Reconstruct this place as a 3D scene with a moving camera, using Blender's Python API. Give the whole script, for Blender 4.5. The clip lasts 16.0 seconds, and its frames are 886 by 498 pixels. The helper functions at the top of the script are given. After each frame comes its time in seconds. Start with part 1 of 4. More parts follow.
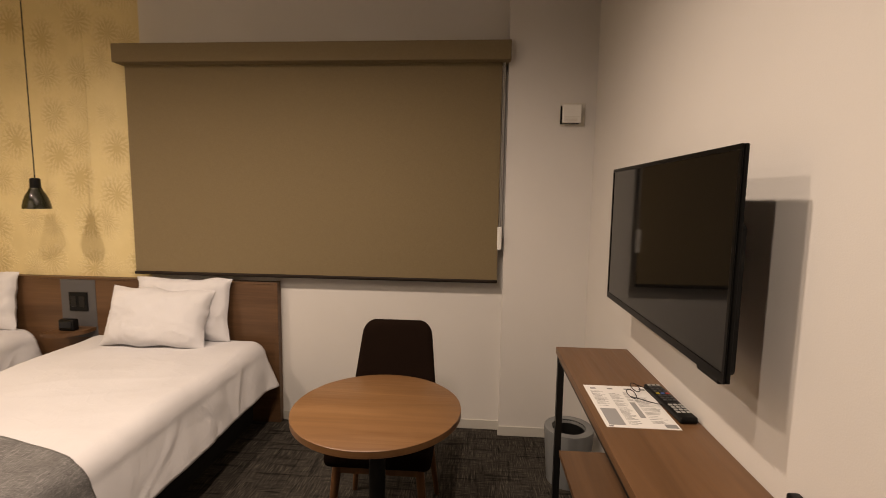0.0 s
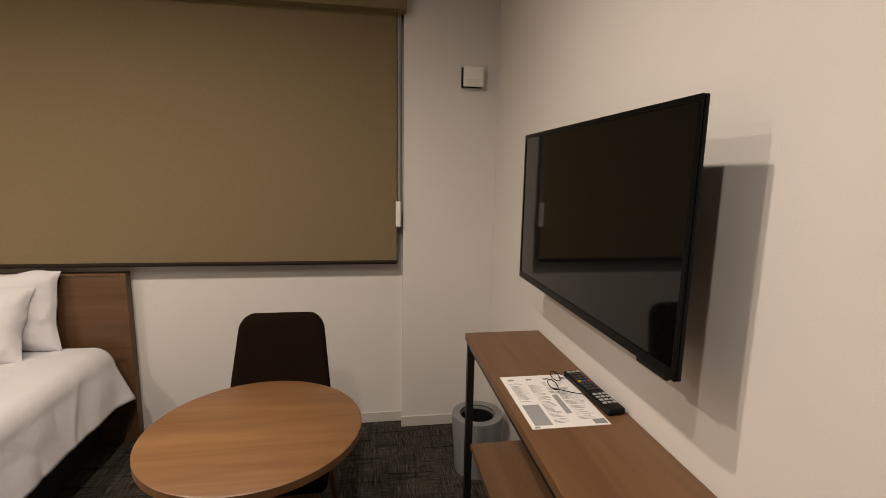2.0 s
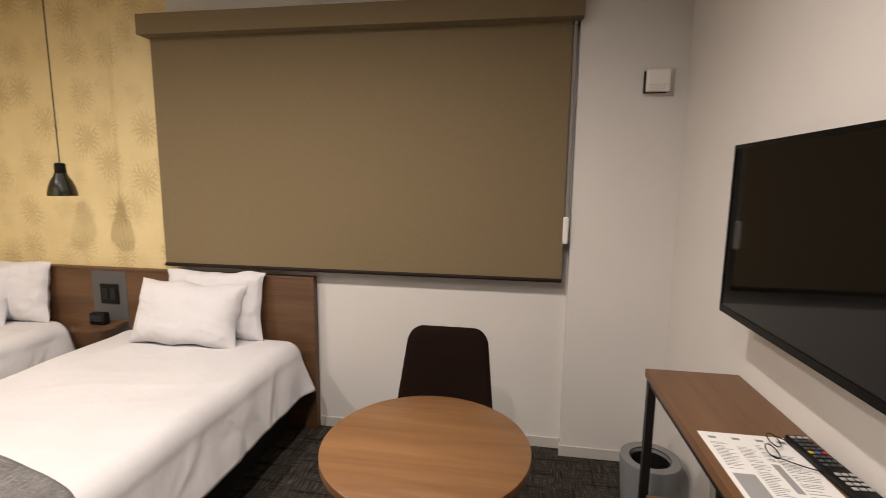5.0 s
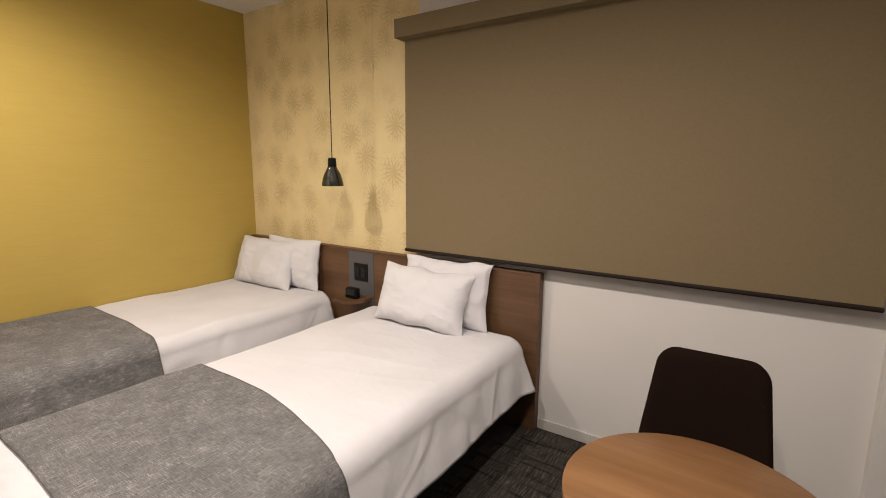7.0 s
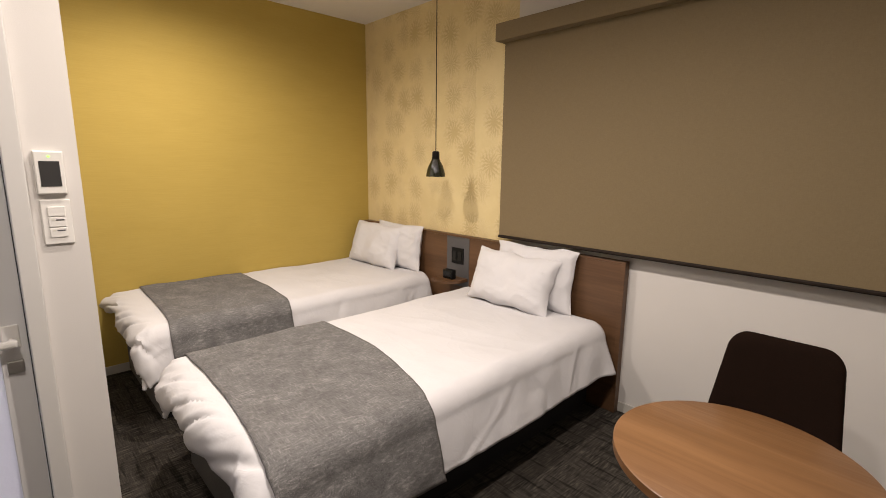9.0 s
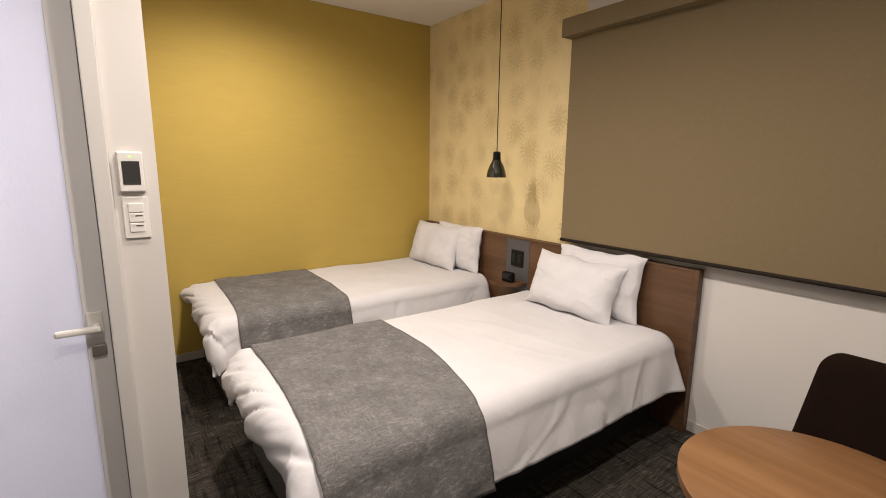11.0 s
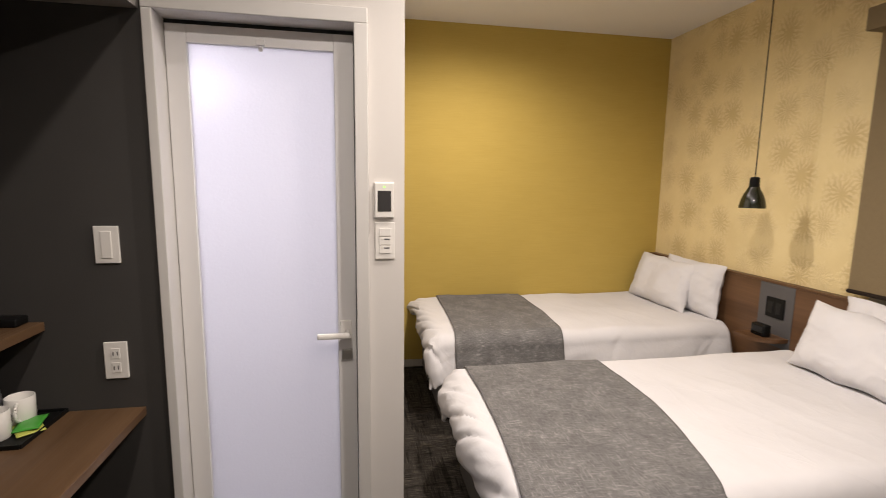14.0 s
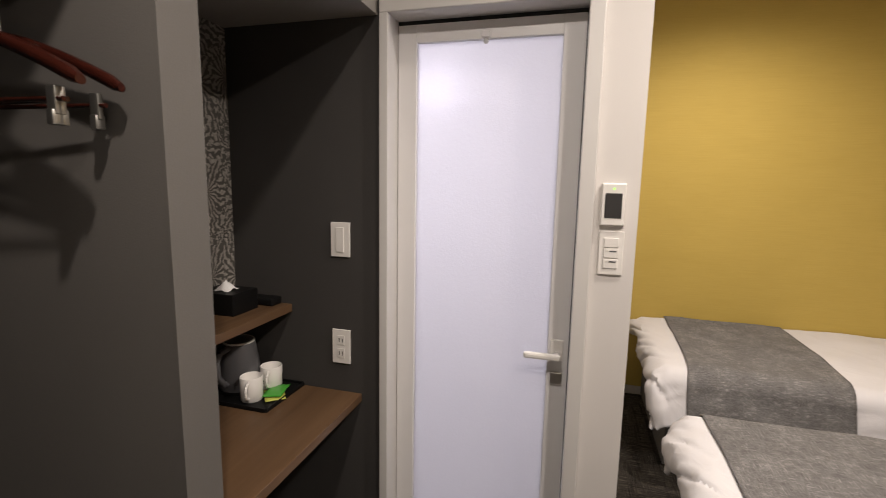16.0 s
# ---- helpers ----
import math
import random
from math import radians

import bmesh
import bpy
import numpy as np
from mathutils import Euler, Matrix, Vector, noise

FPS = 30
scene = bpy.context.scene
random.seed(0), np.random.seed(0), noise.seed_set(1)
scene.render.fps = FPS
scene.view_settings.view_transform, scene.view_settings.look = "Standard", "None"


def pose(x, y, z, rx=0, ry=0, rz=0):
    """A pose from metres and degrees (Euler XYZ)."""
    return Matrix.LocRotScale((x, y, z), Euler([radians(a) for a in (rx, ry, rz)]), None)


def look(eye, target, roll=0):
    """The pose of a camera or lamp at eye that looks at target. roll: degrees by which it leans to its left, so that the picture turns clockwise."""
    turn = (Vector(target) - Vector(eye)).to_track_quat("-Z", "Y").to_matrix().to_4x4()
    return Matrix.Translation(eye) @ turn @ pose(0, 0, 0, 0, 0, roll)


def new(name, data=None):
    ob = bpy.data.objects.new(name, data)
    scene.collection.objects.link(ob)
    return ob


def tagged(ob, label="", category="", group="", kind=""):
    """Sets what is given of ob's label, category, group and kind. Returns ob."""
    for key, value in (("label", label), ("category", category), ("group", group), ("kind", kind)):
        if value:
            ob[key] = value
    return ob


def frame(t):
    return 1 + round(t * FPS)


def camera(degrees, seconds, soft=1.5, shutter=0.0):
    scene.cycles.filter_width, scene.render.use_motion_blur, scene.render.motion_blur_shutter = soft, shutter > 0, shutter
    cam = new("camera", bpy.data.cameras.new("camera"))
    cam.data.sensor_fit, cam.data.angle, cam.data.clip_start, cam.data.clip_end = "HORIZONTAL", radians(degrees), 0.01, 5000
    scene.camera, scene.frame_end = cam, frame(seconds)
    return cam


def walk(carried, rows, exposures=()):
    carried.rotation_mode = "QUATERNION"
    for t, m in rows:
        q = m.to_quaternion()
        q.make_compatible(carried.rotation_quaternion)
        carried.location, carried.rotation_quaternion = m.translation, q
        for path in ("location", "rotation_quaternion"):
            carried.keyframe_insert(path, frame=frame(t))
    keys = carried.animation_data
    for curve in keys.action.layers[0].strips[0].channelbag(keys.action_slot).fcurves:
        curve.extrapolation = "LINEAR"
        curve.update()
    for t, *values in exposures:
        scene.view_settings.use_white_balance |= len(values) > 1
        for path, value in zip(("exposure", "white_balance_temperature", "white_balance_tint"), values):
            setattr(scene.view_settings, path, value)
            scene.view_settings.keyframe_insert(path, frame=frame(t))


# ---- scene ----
cam = camera(87.0, 16.0, 0.9, 0.3)
PATH = [
    (0, (0.007, 2.522, 1.451), (-0.134, 4.505, 1.232), 0.8),
    (0.5, (-0.047, 2.639, 1.455), (-0.053, 4.621, 1.191), 0.9),
    (1, (-0.057, 2.723, 1.442), (0.067, 4.698, 1.149), 0.8),
    (1.5, (-0.016, 2.791, 1.431), (0.224, 4.752, 1.12), 0.9),
    (2, (-0.004, 2.794, 1.429), (0.303, 4.745, 1.113), 1.0),
    (2.5, (0.0, 2.797, 1.433), (0.344, 4.74, 1.107), 0.9),
    (3, (-0.007, 2.785, 1.442), (0.346, 4.725, 1.11), 0.9),
    (3.2, (0.0, 2.786, 1.449), (0.329, 4.731, 1.117), 0.8),
    (5.3, (-0.126, 2.876, 1.451), (-0.561, 4.808, 1.176), 0.7),
    (5.5, (-0.151, 2.874, 1.448), (-0.665, 4.787, 1.175), 0.7),
    (6, (-0.246, 2.877, 1.452), (-0.971, 4.719, 1.163), 0.5),
    (6.5, (-0.31, 2.903, 1.455), (-1.256, 4.638, 1.143), 0.4),
    (7, (-0.286, 2.98, 1.461), (-1.389, 4.614, 1.126), 0.4),
    (7.5, (-0.267, 3.024, 1.439), (-1.476, 4.58, 1.098), 0.4),
    (8, (-0.214, 2.986, 1.439), (-1.511, 4.47, 1.096), 0.4),
    (8.5, (-0.147, 2.849, 1.451), (-1.51, 4.268, 1.091), 0.6),
    (9, (-0.07, 2.801, 1.444), (-1.498, 4.155, 1.085), 0.6),
    (11.5, (-0.086, 2.855, 1.44), (-1.72, 3.952, 1.081), 0.7),
    (12, (-0.098, 2.846, 1.448), (-1.774, 3.879, 1.094), 0.8),
    (12.5, (-0.116, 2.845, 1.446), (-1.862, 3.764, 1.12), 0.7),
    (13, (-0.124, 2.822, 1.454), (-1.953, 3.572, 1.153), 0.8),
    (13.5, (-0.147, 2.817, 1.473), (-2.049, 3.367, 1.193), 0.8),
    (14, (-0.196, 2.824, 1.466), (-2.144, 3.18, 1.191), 0.8),
    (14.5, (-0.273, 2.764, 1.466), (-2.249, 2.892, 1.19), 0.9),
    (15, (-0.335, 2.757, 1.468), (-2.312, 2.66, 1.18), 0.9),
    (15.5, (-0.39, 2.801, 1.464), (-2.346, 2.497, 1.177), 1.0),
    (16, (-0.402, 2.809, 1.465), (-2.308, 2.273, 1.179), 1.1),
]
EXPOSURE = [(0.0, 0.12, 8100, 16), (1.0, 0.18, 7600, 13), (2.0, 0.1, 7250, 12), (3.2, 0.06, 7100, 12), (5.3, 0.44, 6650, 11), (7.0, 0.32, 6650, 11), (9.0, 0.36, 6700, 11), (12.5, 0.36, 6650, 11), (14.5, 0.26, 6650, 11), (16.0, 0.18, 6700, 11)]
walk(cam, [(t, look(eye, target, roll)) for t, eye, target, roll in PATH], EXPOSURE)
WEST, EAST, NORTH, CEIL = -3.8, 0.665, 5.35, 2.66

# ---- light ----
world = bpy.data.worlds.new("world")
world.use_nodes = True
world.node_tree.nodes["Background"].inputs[0].default_value = (0.9, 0.85, 0.8, 1)
world.node_tree.nodes["Background"].inputs[1].default_value = 0.02
scene.world = world

WARM = (1.0, 0.90, 0.83)


def downlight(x, y, watts):
    d = bpy.data.lights.new("downlight_beam", "SPOT")
    d.energy, d.color, d.spot_size, d.spot_blend, d.shadow_soft_size = watts, WARM, radians(171), 0.9, 0.03
    ob = new("downlight_beam", d)
    ob.matrix_world = pose(x, y, CEIL - 0.03)
    return ob


LIGHTS = ((-2.82, 3.62, 82), (-1.49, 3.62, 80), (-0.57, 3.68, 70), (-0.55, 2.63, 57))
for lx, ly, w in LIGHTS:
    downlight(lx, ly, w)
bath = bpy.data.lights.new("bathroom_light", "AREA")
bath.shape, bath.energy, bath.color, bath.size = "DISK", 15, (0.94, 0.91, 1.0), 0.34
bath_ob = new("bathroom_light", bath)
bath_ob.matrix_world = look((-2.95, 2.02, 1.98), (-2.3, 2.4, 0.9))


# ---- materials ----
def mat(name, colour, rough=0.6, metal=0.0, spec=0.5):
    m = bpy.data.materials.new(name)
    m.use_nodes = True
    b = m.node_tree.nodes["Principled BSDF"]
    b.inputs["Base Color"].default_value = (*colour, 1)
    b.inputs["Roughness"].default_value = rough
    b.inputs["Metallic"].default_value = metal
    b.inputs["Specular IOR Level"].default_value = spec
    return m


class Nodes:
    """Short hand for one material's node tree."""

    def __init__(self, m):
        self.t = m.node_tree
        self.b = self.t.nodes["Principled BSDF"]

    def add(self, kind, **props):
        n = self.t.nodes.new(kind)
        for k, v in props.items():
            n.inputs[k].default_value = v
        return n

    def coords(self, scale=(1, 1, 1)):
        g = self.t.nodes.new("ShaderNodeNewGeometry")
        mp = self.t.nodes.new("ShaderNodeMapping")
        mp.inputs["Scale"].default_value = scale
        self.t.links.new(g.outputs["Position"], mp.inputs["Vector"])
        return mp.outputs[0]

    def local(self, scale=(1, 1, 1)):
        g = self.t.nodes.new("ShaderNodeTexCoord")
        mp = self.t.nodes.new("ShaderNodeMapping")
        mp.inputs["Scale"].default_value = scale
        self.t.links.new(g.outputs["Object"], mp.inputs["Vector"])
        return mp.outputs[0]

    def noise(self, vec, scale, detail=4.0, rough=0.6, dist=0.0):
        n = self.add("ShaderNodeTexNoise", Scale=scale, Detail=detail, Roughness=rough, Distortion=dist)
        self.t.links.new(vec, n.inputs["Vector"])
        return n.outputs[0]

    def ramp(self, fac, stops):
        r = self.t.nodes.new("ShaderNodeValToRGB")
        while len(r.color_ramp.elements) < len(stops):
            r.color_ramp.elements.new(0.5)
        for e, (p, c) in zip(r.color_ramp.elements, stops):
            e.position, e.color = p, (*c, 1) if len(c) == 3 else c
        self.t.links.new(fac, r.inputs[0])
        return r.outputs[0]

    def maths(self, op, a, b=None, c=None):
        n = self.t.nodes.new("ShaderNodeMath")
        n.operation = op
        for i, v in enumerate((a, b, c)):
            if v is None:
                continue
            if isinstance(v, (int, float)):
                n.inputs[i].default_value = v
            else:
                self.t.links.new(v, n.inputs[i])
        return n.outputs[0]

    def mix(self, fac, a, b, kind="MIX"):
        n = self.t.nodes.new("ShaderNodeMix")
        n.data_type, n.blend_type = "RGBA", kind
        for sock, v in ((n.inputs[0], fac), (n.inputs[6], a), (n.inputs[7], b)):
            if isinstance(v, (int, float)):
                sock.default_value = v
            elif isinstance(v, tuple):
                sock.default_value = (*v, 1)
            else:
                self.t.links.new(v, sock)
        return n.outputs[2]

    def colour(self, c):
        self.t.links.new(c, self.b.inputs["Base Color"])

    def rough(self, c):
        self.t.links.new(c, self.b.inputs["Roughness"])

    def bump(self, height, strength=0.3, dist=0.002):
        n = self.add("ShaderNodeBump", Strength=strength, Distance=dist)
        self.t.links.new(height, n.inputs["Height"])
        self.t.links.new(n.outputs[0], self.b.inputs["Normal"])


def plaster(name, colour, amount=0.06):
    m = mat(name, colour, 0.85, spec=0.25)
    n = Nodes(m)
    big, fine = n.noise(n.coords(), 1.7, 3), n.noise(n.coords(), 260, 3)
    lo, hi = tuple(c * (1 - amount) for c in colour), tuple(min(1, c * (1 + amount)) for c in colour)
    n.colour(n.ramp(n.maths("ADD", n.maths("MULTIPLY", big, 0.7), n.maths("MULTIPLY", fine, 0.3)), [(0.3, lo), (0.7, hi)]))
    n.bump(fine, 0.25, 0.0012)
    return m


def wood(name, dark, light, axis=0, scale=1.0, rough=0.42):
    m = mat(name, dark, rough, spec=0.4)
    n = Nodes(m)
    s = [14 * scale] * 3
    s[axis] = 0.9 * scale
    v = n.coords(tuple(s))
    big = n.noise(v, 1.0, 5, 0.62, 0.6)
    s2 = [170.0] * 3
    s2[axis] = 5.0
    fine = n.noise(n.coords(tuple(s2)), 1.0, 3, 0.7)
    n.colour(n.ramp(n.maths("ADD", n.maths("MULTIPLY", big, 0.75), n.maths("MULTIPLY", fine, 0.25)), [(0.32, dark), (0.5, tuple((a + b) / 2 for a, b in zip(dark, light))), (0.68, light)]))
    n.rough(n.ramp(fine, [(0.3, (rough - 0.06,) * 3), (0.7, (rough + 0.1,) * 3)]))
    n.bump(fine, 0.12, 0.0006)
    return m


def fabric(name, dark, light, scale=500, rough=0.9, strength=0.4):
    m = mat(name, dark, rough, spec=0.2)
    n = Nodes(m)
    a = n.noise(n.coords((1, 1, 0.25)), scale, 2)
    b = n.noise(n.coords((0.25, 0.25, 1)), scale, 2)
    c = n.noise(n.coords(), 6, 4)
    f = n.maths("ADD", n.maths("MULTIPLY", n.maths("ADD", a, b), 0.4), n.maths("MULTIPLY", c, 0.2))
    n.colour(n.ramp(f, [(0.35, dark), (0.65, light)]))
    n.bump(f, strength, 0.001)
    return m


M_WHITE = plaster("white_wallpaper", (0.63, 0.605, 0.575), 0.03)
M_BATH = mat("white_bathroom_panel", (0.84, 0.84, 0.84), 0.35)
M_CEIL = plaster("ceiling_white", (0.74, 0.72, 0.69), 0.02)
M_DARKWALL = plaster("charcoal_wallpaper", (0.050, 0.047, 0.044), 0.12)
M_SOFFIT = plaster("grey_soffit_paper", (0.30, 0.285, 0.265), 0.05)
M_PARTITION = plaster("grey_partition_paper", (0.122, 0.115, 0.106), 0.06)
M_TRIM = mat("white_painted_trim", (0.60, 0.585, 0.56), 0.45)
M_SKIRT = mat("pale_grey_vinyl_skirting", (0.50, 0.48, 0.44), 0.5)
M_WALNUT = wood("walnut_laminate_headboard", (0.076, 0.037, 0.017), (0.145, 0.076, 0.037), 0)
M_TABLE = wood("walnut_laminate_table", (0.140, 0.066, 0.026), (0.238, 0.123, 0.054), 0, 1.0, 0.38)
M_DESK = wood("walnut_laminate_desk", (0.098, 0.049, 0.023), (0.178, 0.092, 0.045), 1, 1.0, 0.4)
M_SHELF = wood("walnut_laminate_shelf", (0.082, 0.045, 0.022), (0.145, 0.083, 0.042), 0, 1.0, 0.45)
M_LEG = wood("oiled_wood_leg", (0.11, 0.048, 0.02), (0.20, 0.095, 0.042), 2, 1.5, 0.45)
M_BLACK = mat("black_powder_coat", (0.007, 0.007, 0.007), 0.45, spec=0.35)
M_BLACKPLASTIC = mat("black_plastic", (0.006, 0.006, 0.006), 0.45, spec=0.18)
M_BEZEL = mat("black_glossy_bezel", (0.003, 0.003, 0.003), 0.3, spec=0.12)
M_CHAIN = mat("dull_bead_chain", (0.36, 0.34, 0.31), 0.6)
M_BROWNBAR = mat("dark_brown_bar", (0.014, 0.008, 0.005), 0.6, spec=0.2)
M_SCREEN = mat("tv_screen_glass", (0.002, 0.002, 0.002), 0.05, spec=0.36)
M_PLASTIC = mat("white_plastic", (0.74, 0.72, 0.68), 0.35)
M_PLASTIC2 = mat("ivory_plastic", (0.62, 0.59, 0.53), 0.4)
M_DISPLAY = mat("dark_lcd_display", (0.028, 0.027, 0.027), 0.25)
M_STEEL = mat("brushed_steel", (0.62, 0.61, 0.58), 0.28, 1.0)
M_CHAIR = fabric("dark_brown_fabric", (0.006, 0.0029, 0.0019), (0.013, 0.0065, 0.004), 700)
M_CHAIR.node_tree.nodes["Principled BSDF"].inputs["Specular IOR Level"].default_value = 0.06
M_BASE = fabric("dark_bed_base_fabric", (0.010, 0.009, 0.009), (0.018, 0.016, 0.016), 600)
M_FOOTBASE = fabric("grey_bed_base_fabric", (0.10, 0.095, 0.09), (0.16, 0.155, 0.15), 600)
M_ALU = mat("white_coated_aluminium", (0.72, 0.71, 0.70), 0.4)
M_BIN = mat("grey_plastic_bin", (0.17, 0.175, 0.175), 0.45)
M_BAG = mat("black_bin_liner", (0.008, 0.008, 0.008), 0.3)
M_CERAMIC = mat("white_glazed_ceramic", (0.78, 0.76, 0.72), 0.18)
M_KETTLE = mat("grey_kettle_plastic", (0.11, 0.11, 0.115), 0.3)
M_HANGER = mat("red_brown_varnished_wood", (0.030, 0.0065, 0.004), 0.2)
M_CLIP = mat("dull_steel_clip", (0.42, 0.41, 0.38), 0.42, 1.0)
M_GREYPANEL = mat("dark_grey_panel", (0.085, 0.082, 0.085), 0.5)


def woven(name, dark, light):
    """Felted cloth crossed by short pale threads along and across, with soft worn patches."""
    m = mat(name, dark, 0.92, spec=0.15)
    n = Nodes(m)
    a = n.noise(n.coords((260, 34, 60)), 1.0, 2, 0.6)
    b = n.noise(n.coords((34, 260, 260)), 1.0, 2, 0.6)
    fleck = n.maths("MAXIMUM", a, b)
    felt, patch = n.noise(n.coords(), 420, 2, 0.7), n.noise(n.coords((1, 1, 1)), 9, 4, 0.65)
    f = n.maths("ADD", n.maths("MULTIPLY", fleck, 0.55), n.maths("ADD", n.maths("MULTIPLY", felt, 0.22), n.maths("MULTIPLY", patch, 0.23)))
    mid = tuple(p * 0.68 + q * 0.32 for p, q in zip(dark, light))
    n.colour(n.ramp(f, [(0.38, dark), (0.56, mid), (0.70, light)]))
    n.bump(f, 0.45, 0.0018)
    return m


def bedding():
    m = mat("white_cotton_bedding", (0.73, 0.72, 0.71), 0.88, spec=0.2)
    n = Nodes(m)
    fine = n.noise(n.coords(), 900, 2)
    crease = n.noise(n.coords((1, 1, 1)), 9, 5, 0.55, 0.8)
    n.colour(n.ramp(n.noise(n.coords(), 3, 3), [(0.3, (0.595, 0.587, 0.60)), (0.7, (0.635, 0.627, 0.64))]))
    fold = n.add("ShaderNodeTexNoise", Scale=3.2, Detail=2.0, Roughness=0.45, Distortion=0.9)
    n.t.links.new(n.coords((1, 1.5, 1.2)), fold.inputs["Vector"])
    line = n.maths("SUBTRACT", 1.0, n.maths("MULTIPLY", n.maths("ABSOLUTE", n.maths("SUBTRACT", fold.outputs[0], 0.5)), 14.0))
    pinched = n.maths("POWER", n.maths("MAXIMUM", line, 0.0), 2.0)
    n.bump(n.maths("ADD", n.maths("ADD", n.maths("MULTIPLY", fine, 0.03), crease), n.maths("MULTIPLY", pinched, 0.16)), 0.27, 0.012)
    return m


M_BED = bedding()
M_RUNNER = woven("grey_woven_runner", (0.074, 0.0715, 0.071), (0.36, 0.35, 0.342))


def yellow():
    m = mat("mustard_woven_wallpaper", (0.42, 0.28, 0.055), 0.75, spec=0.3)
    n = Nodes(m)
    thread = n.noise(n.coords((6, 6, 520)), 1.0, 3, 0.6)
    big = n.noise(n.coords((1, 1.5, 5)), 2.2, 3)
    f = n.maths("ADD", n.maths("MULTIPLY", thread, 0.7), n.maths("MULTIPLY", big, 0.3))
    n.colour(n.ramp(f, [(0.2, (0.422, 0.304, 0.069)), (0.8, (0.502, 0.367, 0.094))]))
    n.bump(thread, 0.12, 0.0008)
    return m


def blind_cloth():
    m = mat("taupe_roller_blind_cloth", (0.15, 0.105, 0.06), 0.85, spec=0.2)
    n = Nodes(m)
    f = n.maths("ADD", n.maths("MULTIPLY", n.noise(n.coords((1, 1, 0.05)), 900, 2), 0.5), n.maths("MULTIPLY", n.noise(n.coords((0.05, 1, 1)), 900, 2), 0.5))
    n.colour(n.ramp(f, [(0.35, (0.170, 0.128, 0.071)), (0.65, (0.203, 0.155, 0.088))]))
    n.bump(f, 0.3, 0.0006)
    return m


def carpet():
    """Loop pile: fine streaks both ways, crossed by broken dark lines, in charcoal and dull brown."""
    m = mat("charcoal_woven_carpet", (0.03, 0.027, 0.024), 0.95, spec=0.1)
    n = Nodes(m)
    a = n.noise(n.coords((150, 13, 1)), 1.0, 2, 0.65)
    b = n.noise(n.coords((13, 150, 1)), 1.0, 2, 0.65)
    patch = n.ramp(n.noise(n.coords((9, 9, 1)), 1.0, 2, 0.5), [(0.42, (0, 0, 0)), (0.58, (1, 1, 1))])
    f = n.mix(patch, a, n.maths("ADD", n.maths("MULTIPLY", a, 0.35), n.maths("MULTIPLY", b, 0.65)))
    across = n.ramp(n.noise(n.coords((3.2, 34, 1)), 1.0, 2, 0.6), [(0.34, (0.42, 0.42, 0.42)), (0.46, (1, 1, 1))])
    along = n.ramp(n.noise(n.coords((40, 3.4, 1)), 1.0, 2, 0.6), [(0.34, (0.55, 0.55, 0.55)), (0.44, (1, 1, 1))])
    base = n.ramp(f, [(0.34, (0.022, 0.0195, 0.017)), (0.52, (0.050, 0.044, 0.037)), (0.70, (0.118, 0.103, 0.085))])
    n.colour(n.mix(1.0, n.mix(1.0, base, across, "MULTIPLY"), along, "MULTIPLY"))
    n.bump(n.maths("ADD", f, n.noise(n.coords(), 700, 2)), 0.6, 0.004)
    return m


def bursts(n, sx, sz, petals, rings):
    """Rows of round burst motifs: each is rings of thin petals round a centre. Returns the petal mask and the distance from the centre."""
    v = n.coords((sx, 0.0, sz))
    vor = n.add("ShaderNodeTexVoronoi", Scale=1.0, Randomness=0.5)
    n.t.links.new(v, vor.inputs["Vector"])
    sub = n.t.nodes.new("ShaderNodeVectorMath")
    sub.operation = "SUBTRACT"
    n.t.links.new(v, sub.inputs[0])
    n.t.links.new(vor.outputs["Position"], sub.inputs[1])
    sep = n.t.nodes.new("ShaderNodeSeparateXYZ")
    n.t.links.new(sub.outputs[0], sep.inputs[0])
    wob = n.maths("MULTIPLY", n.maths("SUBTRACT", n.noise(n.coords(), 24, 3), 0.5), 0.85)
    ang = n.maths("ADD", n.maths("ARCTAN2", sep.outputs[2], sep.outputs[0]), wob)
    r = vor.outputs["Distance"]
    k = n.maths("ADD", n.maths("MULTIPLY", r, rings), n.maths("MULTIPLY", wob, 0.5))
    ring = n.maths("FLOOR", k)
    frac = n.maths("SUBTRACT", k, ring)
    spoke = n.maths("SINE", n.maths("ADD", n.maths("MULTIPLY", ang, n.maths("ADD", n.maths("MULTIPLY", ring, 5.0), petals)), n.maths("MULTIPLY", ring, 1.9)))
    width = n.maths("SUBTRACT", 0.55, n.maths("MULTIPLY", n.maths("SINE", n.maths("MULTIPLY", frac, math.pi)), 0.65))
    return n.ramp(n.maths("SUBTRACT", n.maths("ADD", spoke, 0.5), width), [(0.35, (0, 0, 0)), (0.75, (1, 1, 1))]), r


